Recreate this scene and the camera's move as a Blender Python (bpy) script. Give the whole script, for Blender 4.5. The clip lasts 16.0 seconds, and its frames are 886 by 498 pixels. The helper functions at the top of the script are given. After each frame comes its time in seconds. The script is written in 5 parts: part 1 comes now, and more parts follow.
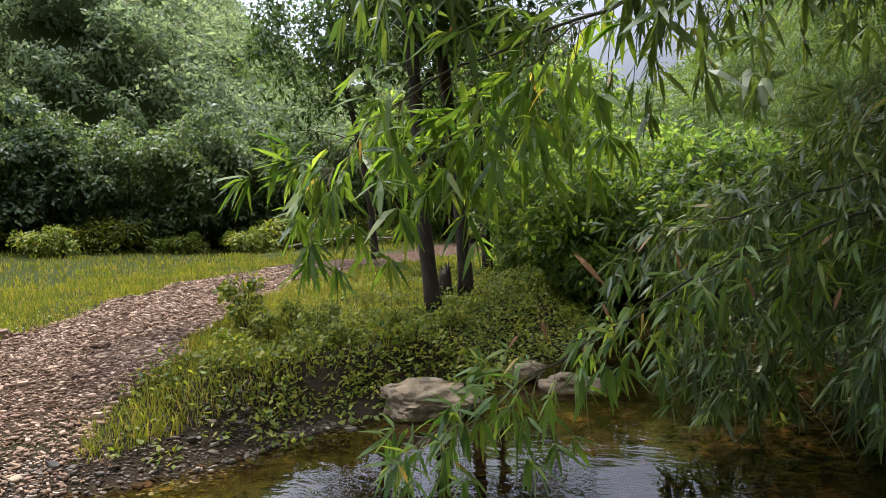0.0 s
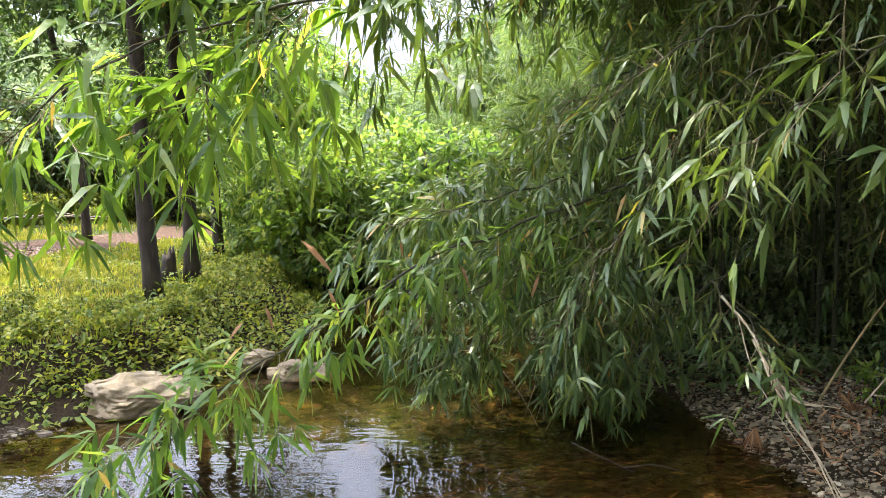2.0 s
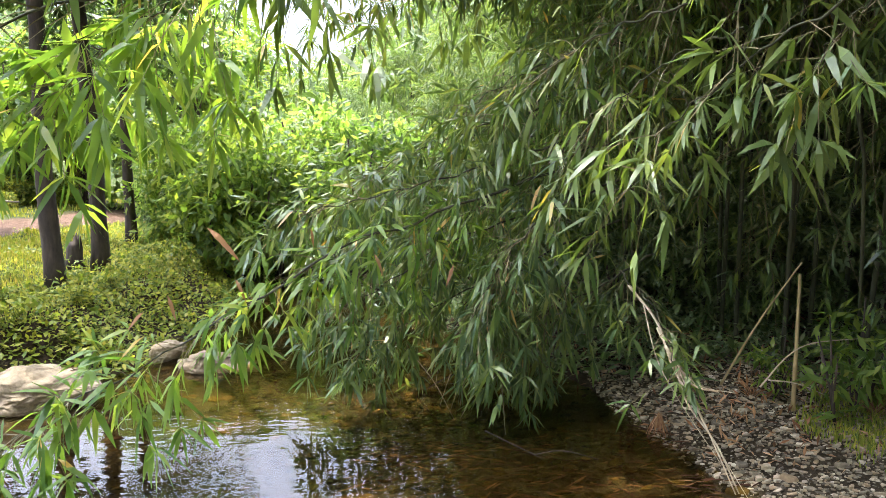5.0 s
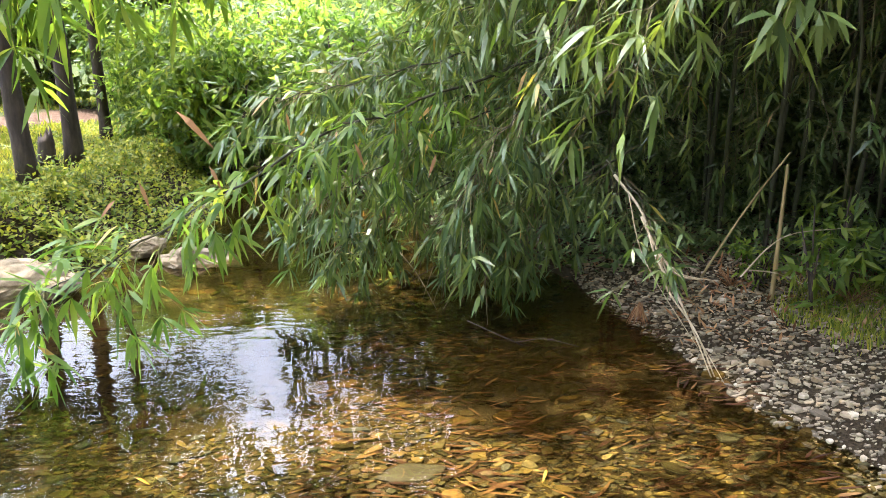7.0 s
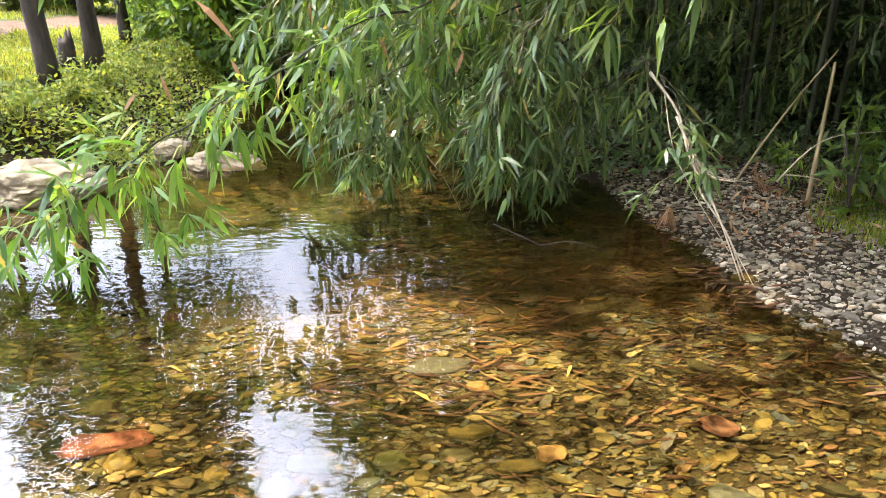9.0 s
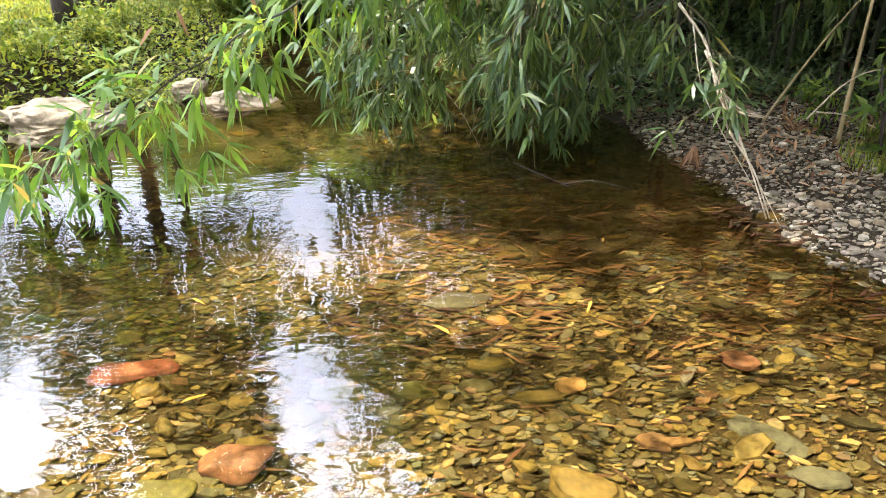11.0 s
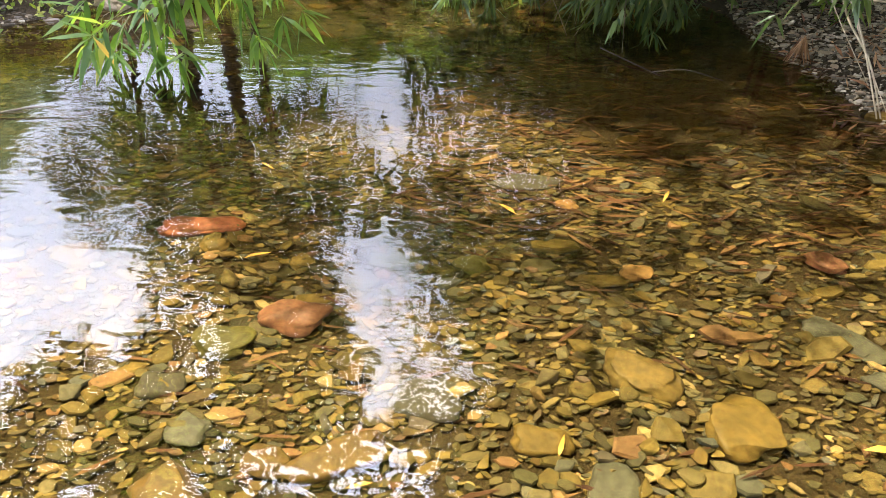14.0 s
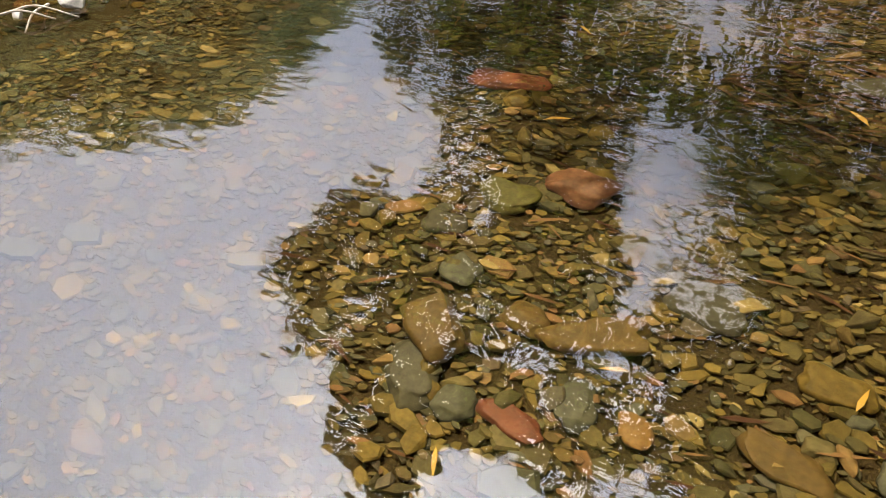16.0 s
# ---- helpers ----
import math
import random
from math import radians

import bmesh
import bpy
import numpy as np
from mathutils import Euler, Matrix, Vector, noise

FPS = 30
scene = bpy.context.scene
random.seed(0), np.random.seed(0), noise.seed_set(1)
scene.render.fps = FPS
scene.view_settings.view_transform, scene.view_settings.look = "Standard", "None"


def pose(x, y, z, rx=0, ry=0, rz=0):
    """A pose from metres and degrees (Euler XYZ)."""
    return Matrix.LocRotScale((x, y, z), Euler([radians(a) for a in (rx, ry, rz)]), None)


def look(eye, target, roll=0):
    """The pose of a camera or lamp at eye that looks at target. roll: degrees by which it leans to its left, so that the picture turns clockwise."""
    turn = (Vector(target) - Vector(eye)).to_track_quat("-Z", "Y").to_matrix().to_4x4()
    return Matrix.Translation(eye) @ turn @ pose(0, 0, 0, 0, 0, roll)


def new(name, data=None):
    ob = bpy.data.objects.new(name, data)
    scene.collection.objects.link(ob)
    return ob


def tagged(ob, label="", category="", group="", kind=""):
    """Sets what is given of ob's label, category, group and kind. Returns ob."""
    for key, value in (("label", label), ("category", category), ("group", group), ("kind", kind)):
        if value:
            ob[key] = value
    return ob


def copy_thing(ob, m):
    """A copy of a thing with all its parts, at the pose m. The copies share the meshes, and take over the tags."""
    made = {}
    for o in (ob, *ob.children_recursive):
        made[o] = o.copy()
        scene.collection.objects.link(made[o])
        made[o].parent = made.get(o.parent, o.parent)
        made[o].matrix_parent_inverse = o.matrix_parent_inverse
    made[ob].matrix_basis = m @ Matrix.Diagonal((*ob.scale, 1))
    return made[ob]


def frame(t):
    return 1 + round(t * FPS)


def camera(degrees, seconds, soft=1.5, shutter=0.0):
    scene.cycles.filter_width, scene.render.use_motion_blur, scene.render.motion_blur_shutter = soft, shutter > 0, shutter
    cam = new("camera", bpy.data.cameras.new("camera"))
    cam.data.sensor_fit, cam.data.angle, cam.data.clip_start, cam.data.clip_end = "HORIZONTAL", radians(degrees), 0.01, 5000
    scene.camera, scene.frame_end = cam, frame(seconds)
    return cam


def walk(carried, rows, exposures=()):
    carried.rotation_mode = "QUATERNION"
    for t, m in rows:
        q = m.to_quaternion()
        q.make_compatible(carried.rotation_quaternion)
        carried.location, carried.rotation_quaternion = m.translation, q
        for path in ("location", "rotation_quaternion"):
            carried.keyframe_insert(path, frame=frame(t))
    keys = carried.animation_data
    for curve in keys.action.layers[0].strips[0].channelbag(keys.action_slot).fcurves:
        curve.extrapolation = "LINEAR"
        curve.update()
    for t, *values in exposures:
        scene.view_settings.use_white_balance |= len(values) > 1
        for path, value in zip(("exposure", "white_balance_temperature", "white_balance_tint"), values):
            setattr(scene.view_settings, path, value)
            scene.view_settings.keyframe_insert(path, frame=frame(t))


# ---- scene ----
def aim(x, y, z, yaw, pitch, roll):
    return pose(x, y, z, 0, 0, yaw) @ pose(0, 0, 0, 90 + pitch) @ pose(0, 0, 0, 0, 0, roll)


cam = camera(66.05, 16.0, soft=0.55)
ROWS = [
    (0.0, -0.116, -0.141, 1.733, 27.51, -3.36, -4.57),
    (0.5, -0.114, -0.127, 1.729, 20.62, -4.63, -3.60),
    (1.0, -0.101, -0.109, 1.725, 14.30, -5.23, -2.14),
    (1.5, -0.089, -0.095, 1.732, 9.22, -5.59, -1.68),
    (2.0, -0.062, -0.087, 1.731, 5.93, -5.69, -1.45),
    (2.5, -0.041, -0.069, 1.731, 3.74, -5.96, -1.26),
    (3.0, -0.026, -0.066, 1.738, 2.19, -6.21, -0.99),
    (3.5, -0.015, -0.070, 1.734, 0.64, -6.26, -0.62),
    (6.0, 0.060, -0.022, 1.675, -0.42, -7.91, -0.14),
    (6.5, 0.046, -0.009, 1.640, -1.10, -11.57, 0.02),
    (7.0, 0.062, 0.022, 1.615, -1.04, -14.64, -0.23),
    (7.5, 0.063, 0.032, 1.577, 0.05, -16.30, -0.73),
    (8.0, 0.057, 0.038, 1.540, 0.70, -18.14, -0.62),
    (8.5, 0.045, 0.053, 1.523, 0.83, -20.33, -0.38),
    (9.0, 0.044, 0.046, 1.514, 1.01, -21.68, -0.28),
    (9.5, 0.040, 0.040, 1.503, 1.48, -22.94, -0.36),
    (10.0, 0.039, 0.042, 1.486, 2.07, -24.10, -0.56),
    (12.5, 0.024, 0.040, 1.405, 3.59, -29.09, -0.47),
    (13.0, 0.026, 0.045, 1.380, 4.61, -30.35, -0.31),
    (13.5, 0.035, 0.042, 1.360, 7.04, -31.85, -0.18),
    (14.0, 0.061, 0.058, 1.330, 9.93, -34.15, -0.37),
    (14.5, 0.065, 0.085, 1.295, 14.03, -36.85, -1.18),
    (15.0, 0.033, 0.089, 1.260, 22.46, -39.31, -2.48),
    (15.5, 0.012, 0.088, 1.235, 31.49, -40.28, -4.24),
    (16.0, -0.002, 0.078, 1.224, 39.19, -42.07, -5.74),
]
EXPOSURES = [(0.0, -0.22), (0.5, 0.26), (1.0, 0.68), (2.0, 1.12), (3.5, 1.34), (6.0, 1.52), (7.0, 1.66), (9.0, 1.82), (12.5, 1.6), (14.0, 1.22), (15.0, 0.7), (16.0, 0.04)]
walk(cam, [(t, aim(*row)) for t, *row in ROWS], EXPOSURES)

# ---- world and sun ----
SUN_AZ, SUN_EL = 62.0, 70.0          # degrees to the left of +y, and above the horizon
world = bpy.data.worlds.new("sky")
scene.world = world
world.use_nodes = True
wn = world.node_tree.nodes
sky = wn.new("ShaderNodeTexSky")
sky.sky_type, sky.sun_disc = "NISHITA", False
sky.sun_elevation, sky.sun_rotation = radians(SUN_EL), radians(-SUN_AZ)
sky.dust_density, sky.air_density, sky.ozone_density = 9.0, 1.0, 2.0
wn["Background"].inputs[1].default_value = 0.07
haze = wn.new("ShaderNodeMix")       # thin white cloud over the whole sky
haze.data_type, haze.blend_type, haze.inputs[0].default_value, haze.inputs[7].default_value = "RGBA", "ADD", 1.0, (1.0, 1.1, 1.4, 1)
world.node_tree.links.new(sky.outputs[0], haze.inputs[6])
wl = world.node_tree.links
where, toward, spread_out = wn.new("ShaderNodeTexCoord"), wn.new("ShaderNodeVectorMath"), wn.new("ShaderNodeMath")
toward.operation, spread_out.operation = "DOT_PRODUCT", "POWER"
ce, se = math.cos(radians(SUN_EL)), math.sin(radians(SUN_EL))
toward.inputs[1].default_value = (-math.sin(radians(SUN_AZ)) * ce, math.cos(radians(SUN_AZ)) * ce, se)
lift = wn.new("ShaderNodeMath")      # keeps the far side of the sky at nought
lift.operation, lift.inputs[1].default_value = "MAXIMUM", 0.0
spread_out.inputs[1].default_value = 3.2
aureole = wn.new("ShaderNodeMix")    # bright thin cloud round the sun
aureole.data_type, aureole.blend_type, aureole.inputs[7].default_value = "RGBA", "ADD", (102.0, 110.0, 142.0, 1)
wl.new(where.outputs["Generated"], toward.inputs[0])
wl.new(toward.outputs["Value"], lift.inputs[0])
wl.new(lift.outputs[0], spread_out.inputs[0])
wl.new(spread_out.outputs[0], aureole.inputs[0])
wl.new(haze.outputs[2], aureole.inputs[6])
wl.new(aureole.outputs[2], wn["Background"].inputs[0])
sun = new("sun", bpy.data.lights.new("sun", "SUN"))
sun.data.energy, sun.data.angle, sun.data.color = 5.0, radians(0.6), (1.0, 0.95, 0.87)
sun.matrix_basis = look((-60 * math.sin(radians(SUN_AZ)) * ce, 60 * math.cos(radians(SUN_AZ)) * ce, 60 * math.sin(radians(SUN_EL))), (0, 0, 0))


# ---- materials ----
def material(name):
    m = bpy.data.materials.new(name)
    m.use_nodes = True
    nt = m.node_tree
    return m, nt, nt.nodes, nt.nodes["Principled BSDF"]


def ramp(nt, source, stops):
    r = nt.nodes.new("ShaderNodeValToRGB")
    e = r.color_ramp.elements
    while len(e) < len(stops):
        e.new(0.5)
    for el, (p, c) in zip(e, stops):
        el.position, el.color = p, (*c, 1)
    nt.links.new(source, r.inputs[0])
    return r.outputs[0]


def mix_colour(nt, fac, a, b, mode="MIX"):
    n = nt.nodes.new("ShaderNodeMix")
    n.data_type, n.blend_type = "RGBA", mode
    for socket, v in ((n.inputs[0], fac), (n.inputs[6], a), (n.inputs[7], b)):
        if isinstance(v, (float, int)):
            socket.default_value = v
        elif isinstance(v, tuple):
            socket.default_value = (*v, 1)
        else:
            nt.links.new(v, socket)
    return n.outputs[2]


def noise_out(nt, scale, detail=4.0, rough=0.6, coords="Object", stretch=None):
    tc = nt.nodes.new("ShaderNodeTexCoord")
    n = nt.nodes.new("ShaderNodeTexNoise")
    n.inputs["Scale"].default_value, n.inputs["Detail"].default_value, n.inputs["Roughness"].default_value = scale, detail, rough
    out = tc.outputs[coords]
    if stretch:
        mp = nt.nodes.new("ShaderNodeMapping")
        mp.inputs["Scale"].default_value = stretch
        nt.links.new(out, mp.inputs[0])
        out = mp.outputs[0]
    nt.links.new(out, n.inputs["Vector"])
    return n.outputs[0]


def world_noise(nt, scale, detail=4.0, rough=0.6):
    g = nt.nodes.new("ShaderNodeNewGeometry")
    n = nt.nodes.new("ShaderNodeTexNoise")
    n.inputs["Scale"].default_value, n.inputs["Detail"].default_value, n.inputs["Roughness"].default_value = scale, detail, rough
    nt.links.new(g.outputs["Position"], n.inputs["Vector"])
    return n.outputs[0]


def bump(nt, bsdf, height, strength, distance):
    b = nt.nodes.new("ShaderNodeBump")
    b.inputs["Strength"].default_value, b.inputs["Distance"].default_value = strength, distance
    nt.links.new(height, b.inputs["Height"])
    nt.links.new(b.outputs[0], bsdf.inputs["Normal"])


def leaf_material(name, stops, glow, through_share=0.42, rough=0.52, patch=0.25, gloss=0.28):
    """Leaves: colour by leaf, light that shines through, a waxy gloss."""
    m, nt, ns, p = material(name)
    g = ns.new("ShaderNodeNewGeometry")
    base = mix_colour(nt, 1.0, ramp(nt, g.outputs["Random Per Island"], stops), (1.12, 1.0, 1.34), "MULTIPLY")
    base = mix_colour(nt, ramp(nt, world_noise(nt, patch, 3), [(0.35, (0, 0, 0)), (0.65, (1, 1, 1))]), base,
                      mix_colour(nt, 1.0, base, (1.25, 1.15, 0.8), "MULTIPLY"))
    nt.links.new(base, p.inputs["Base Color"])
    p.inputs["Roughness"].default_value = rough
    p.inputs["Specular IOR Level"].default_value = gloss
    t = ns.new("ShaderNodeBsdfTranslucent")
    nt.links.new(mix_colour(nt, 1.0, base, glow, "MULTIPLY"), t.inputs[0])
    mx = ns.new("ShaderNodeMixShader")
    mx.inputs[0].default_value = through_share
    nt.links.new(p.outputs[0], mx.inputs[1])
    nt.links.new(t.outputs[0], mx.inputs[2])
    nt.links.new(mx.outputs[0], ns["Material Output"].inputs[0])
    return m


BAMBOO_LEAF = leaf_material("bamboo_leaf", [(0.0, (0.032, 0.070, 0.022)), (0.45, (0.062, 0.114, 0.033)), (0.85, (0.105, 0.165, 0.043)), (0.985, (0.15, 0.20, 0.055)), (0.995, (0.28, 0.21, 0.07))], (2.3, 2.3, 0.9), 0.34, 0.43, gloss=0.5)
YOUNG_LEAF = leaf_material("young_bamboo_leaf", [(0.0, (0.036, 0.085, 0.022)), (0.4, (0.068, 0.140, 0.030)), (0.8, (0.115, 0.195, 0.045)), (0.97, (0.18, 0.24, 0.07)), (0.985, (0.33, 0.25, 0.09))], (2.7, 2.6, 0.8), 0.48, 0.43, gloss=0.42)
FAR_BAMBOO = leaf_material("far_bamboo_leaf", [(0.0, (0.044, 0.080, 0.024)), (0.5, (0.072, 0.124, 0.036)), (1.0, (0.120, 0.168, 0.052))], (2.0, 2.1, 1.0), 0.36, 0.55)
SHRUB_LEAF = leaf_material("shrub_leaf", [(0.0, (0.046, 0.082, 0.034)), (0.5, (0.080, 0.130, 0.054)), (0.9, (0.118, 0.172, 0.072)), (1.0, (0.158, 0.195, 0.085))], (2.1, 2.2, 1.1), 0.36, 0.45)
VINE_LEAF = leaf_material("vine_leaf", [(0.0, (0.036, 0.076, 0.022)), (0.5, (0.072, 0.13, 0.036)), (0.9, (0.11, 0.17, 0.05)), (1.0, (0.15, 0.19, 0.06))], (3.0, 3.0, 1.0), 0.52, 0.45)
HILL_LEAF = leaf_material("hillside_leaf", [(0.0, (0.060, 0.098, 0.050)), (0.5, (0.105, 0.155, 0.075)), (1.0, (0.16, 0.21, 0.10))], (2.3, 2.4, 1.7), 0.45, 0.6, 0.05)
TREE_LEAF = leaf_material("tree_leaf", [(0.0, (0.024, 0.052, 0.018)), (0.6, (0.044, 0.084, 0.028)), (1.0, (0.080, 0.120, 0.040))], (2.0, 2.1, 0.9), 0.42, 0.5)
HERB_LEAF = leaf_material("herb_leaf", [(0.0, (0.050, 0.092, 0.016)), (0.5, (0.130, 0.185, 0.030)), (1.0, (0.24, 0.265, 0.05))], (2.0, 2.0, 0.8), 0.42, 0.5, 0.8)
GRASS = leaf_material("grass_blade", [(0.0, (0.10, 0.15, 0.020)), (0.5, (0.185, 0.225, 0.032)), (0.85, (0.26, 0.27, 0.05)), (1.0, (0.34, 0.28, 0.11))], (1.5, 1.5, 0.7), 0.4, 0.6, 0.7)
DRY_LEAF = leaf_material("dry_leaf", [(0.0, (0.112, 0.060, 0.028)), (0.5, (0.208, 0.128, 0.056)), (1.0, (0.304, 0.224, 0.112))], (1.2, 1.1, 0.9), 0.2, 0.6)


def bark_material(name, dark, light, scale, stretch):
    m, nt, ns, p = material(name)
    n = noise_out(nt, scale, 6, 0.65, stretch=stretch)
    nt.links.new(ramp(nt, n, [(0.3, dark), (0.55, tuple(0.5 * (a + b) for a, b in zip(dark, light))), (0.75, light)]), p.inputs["Base Color"])
    p.inputs["Roughness"].default_value = 0.85
    bump(nt, p, n, 0.7, 0.02)
    return m


BARK = bark_material("bark", (0.016, 0.011, 0.008), (0.085, 0.058, 0.038), 9, (2, 2, 0.5))
CULM = bark_material("bamboo_culm", (0.02, 0.023, 0.010), (0.08, 0.075, 0.032), 6, (1, 1, 0.4))
DRY_CULM = bark_material("dry_bamboo", (0.20, 0.14, 0.06), (0.42, 0.32, 0.16), 9, (1, 1, 0.3))
TWIG = bark_material("twig", (0.10, 0.085, 0.035), (0.26, 0.21, 0.10), 20, (1, 1, 1))
ROOT = bark_material("dry_root", (0.30, 0.23, 0.14), (0.55, 0.46, 0.32), 25, (1, 1, 0.4))
DRIFTWOOD = bark_material("driftwood", (0.10, 0.075, 0.05), (0.30, 0.24, 0.17), 18, (1, 1, 0.3))


def stone_material(name, stops, per_object, rough=0.55, tint=(1, 1, 1), coarse=12.0, gloss=0.4):
    m, nt, ns, p = material(name)
    p.inputs["Specular IOR Level"].default_value = gloss
    src = ns.new("ShaderNodeObjectInfo").outputs["Random"] if per_object else ns.new("ShaderNodeNewGeometry").outputs["Random Per Island"]
    base = ramp(nt, src, stops)
    grain = world_noise(nt, 45, 5, 0.7)
    blotch = world_noise(nt, coarse, 6 if coarse < 10 else 4, 0.65)
    base = mix_colour(nt, 1.0, base, ramp(nt, grain, [(0.25, (0.6, 0.6, 0.6)), (0.75, (1.3, 1.28, 1.25))]), "MULTIPLY")
    base = mix_colour(nt, 1.0, base, ramp(nt, blotch, [(0.3, (0.72, 0.70, 0.62)), (0.7, (1.2, 1.15, 1.0))]), "MULTIPLY")
    base = mix_colour(nt, 1.0, base, tint, "MULTIPLY")
    nt.links.new(base, p.inputs["Base Color"])
    p.inputs["Roughness"].default_value = rough
    bump(nt, p, blotch, 0.3 if coarse > 10 else 0.9, 0.01 if coarse > 10 else 0.03)
    return m


SHALE = [(0.0, (0.024, 0.020, 0.010)), (0.14, (0.098, 0.066, 0.018)), (0.28, (0.050, 0.043, 0.020)), (0.42, (0.135, 0.086, 0.020)), (0.56, (0.058, 0.052, 0.030)),
         (0.68, (0.090, 0.053, 0.016)), (0.78, (0.155, 0.104, 0.027)), (0.86, (0.068, 0.066, 0.052)), (0.93, (0.145, 0.070, 0.028)), (1.0, (0.23, 0.165, 0.066))]
GREY = [(0.0, (0.08, 0.066, 0.052)), (0.3, (0.18, 0.152, 0.118)), (0.6, (0.28, 0.238, 0.185)), (0.8, (0.28, 0.205, 0.135)), (1.0, (0.46, 0.42, 0.36))]
BED_STONE = stone_material("bed_stone", SHALE, False, 0.6, (0.90, 1.0, 1.12), gloss=0.08)
# silted shale, with the dimness of the deep, shaded pool put into its colour
SILT_DIM_STONE = stone_material("silted_dimmed_stone", [(p, (c[0] * 0.52, c[1] * 0.49, c[2] * 0.45)) for p, c in SHALE], False, 0.8, gloss=0.05)
BED_STONE_ONE = stone_material("bed_stone_single", SHALE, True, 0.6, (0.90, 1.0, 1.12), gloss=0.08)
DRY_STONE = stone_material("gravel_stone", GREY, False, 0.75)
DRY_STONE_ONE = stone_material("gravel_stone_single", GREY, True, 0.75)
MUD_STONE = stone_material("muddy_stone", [(0.0, (0.030, 0.022, 0.015)), (0.6, (0.085, 0.062, 0.042)), (0.9, (0.16, 0.125, 0.09)), (1.0, (0.34, 0.30, 0.25))], False, 0.6)
PATH_STONE = stone_material("path_stone", [(0.0, (0.11, 0.066, 0.046)), (0.5, (0.24, 0.152, 0.108)), (1.0, (0.40, 0.30, 0.23))], False, 0.85)


def single_stone(name, colour, rough=0.5):
    return stone_material(name, [(0.0, colour), (1.0, tuple(c * 1.1 for c in colour))], True, rough, coarse=22.0, gloss=0.1)


def ground_material():
    """Soil, worn path, turf and wet bed, by the masks that the ground carries."""
    m, nt, ns, p = material("ground_soil")
    at = ns.new("ShaderNodeAttribute")
    at.attribute_name = "cover"
    sep = ns.new("ShaderNodeSeparateColor")
    nt.links.new(at.outputs["Color"], sep.inputs[0])
    fine, mid, wide = world_noise(nt, 55, 5, 0.7), world_noise(nt, 7, 5, 0.65), world_noise(nt, 0.9, 4)
    soil = ramp(nt, fine, [(0.3, (0.025, 0.019, 0.012)), (0.7, (0.086, 0.061, 0.037))])
    dirt = mix_colour(nt, ramp(nt, mid, [(0.38, (0, 0, 0)), (0.6, (1, 1, 1))]), ramp(nt, fine, [(0.3, (0.085, 0.050, 0.032)), (0.7, (0.205, 0.132, 0.090))]), ramp(nt, fine, [(0.3, (0.052, 0.030, 0.019)), (0.7, (0.145, 0.090, 0.060))]))
    turf = mix_colour(nt, wide, ramp(nt, fine, [(0.3, (0.022, 0.036, 0.009)), (0.7, (0.061, 0.083, 0.020))]), ramp(nt, fine, [(0.3, (0.032, 0.040, 0.011)), (0.7, (0.086, 0.090, 0.029))]))
    bed = mix_colour(nt, mid, ramp(nt, fine, [(0.3, (0.036, 0.026, 0.010)), (0.7, (0.101, 0.068, 0.026))]), (0.061, 0.043, 0.017))
    c = mix_colour(nt, sep.outputs[0], soil, dirt)
    c = mix_colour(nt, sep.outputs[1], c, turf)
    c = mix_colour(nt, sep.outputs[2], c, bed)
    nt.links.new(c, p.inputs["Base Color"])
    p.inputs["Roughness"].default_value, p.inputs["Specular IOR Level"].default_value = 0.95, 0.08
    bump(nt, p, fine, 1.0, 0.05)
    return m


def water_material():
    m, nt, ns, p = material("water_surface")
    ns.remove(p)
    fr = ns.new("ShaderNodeFresnel")
    fr.inputs[0].default_value = 1.6
    clear = ns.new("ShaderNodeBsdfRefraction")
    clear.inputs["Color"].default_value, clear.inputs["IOR"].default_value, clear.inputs["Roughness"].default_value = (0.95, 0.86, 0.60, 1), 1.33, 0.0
    shine = ns.new("ShaderNodeBsdfGlossy")
    shine.inputs["Roughness"].default_value = 0.0
    mx = ns.new("ShaderNodeMixShader")
    g = ns.new("ShaderNodeNewGeometry")
    mp = ns.new("ShaderNodeMapping")
    mp.inputs["Scale"].default_value = (1.0, 2.2, 1.0)
    mp.inputs["Rotation"].default_value = (0, 0, radians(-18))
    nt.links.new(g.outputs["Position"], mp.inputs[0])
    a, b = ns.new("ShaderNodeTexNoise"), ns.new("ShaderNodeTexNoise")
    a.inputs["Scale"].default_value, a.inputs["Detail"].default_value = 3.2, 0.0
    b.inputs["Scale"].default_value, b.inputs["Detail"].default_value = 9.0, 0.8
    add = ns.new("ShaderNodeMath")
    add.operation = "MULTIPLY_ADD"
    add.inputs[1].default_value = 0.6
    nt.links.new(mp.outputs[0], a.inputs["Vector"])
    nt.links.new(mp.outputs[0], b.inputs["Vector"])
    nt.links.new(b.outputs[0], add.inputs[0])
    nt.links.new(a.outputs[0], add.inputs[2])
    bp = ns.new("ShaderNodeBump")
    bp.inputs["Strength"].default_value, bp.inputs["Distance"].default_value = 0.3, 0.0065
    nt.links.new(add.outputs[0], bp.inputs["Height"])
    for n in (fr, clear, shine):
        nt.links.new(bp.outputs[0], n.inputs["Normal"])
    nt.links.new(fr.outputs[0], mx.inputs[0])
    nt.links.new(clear.outputs[0], mx.inputs[1])
    nt.links.new(shine.outputs[0], mx.inputs[2])
    nt.links.new(mx.outputs[0], ns["Material Output"].inputs[0])
    return m


# ---- mesh helpers ----
rng = np.random.default_rng(7)


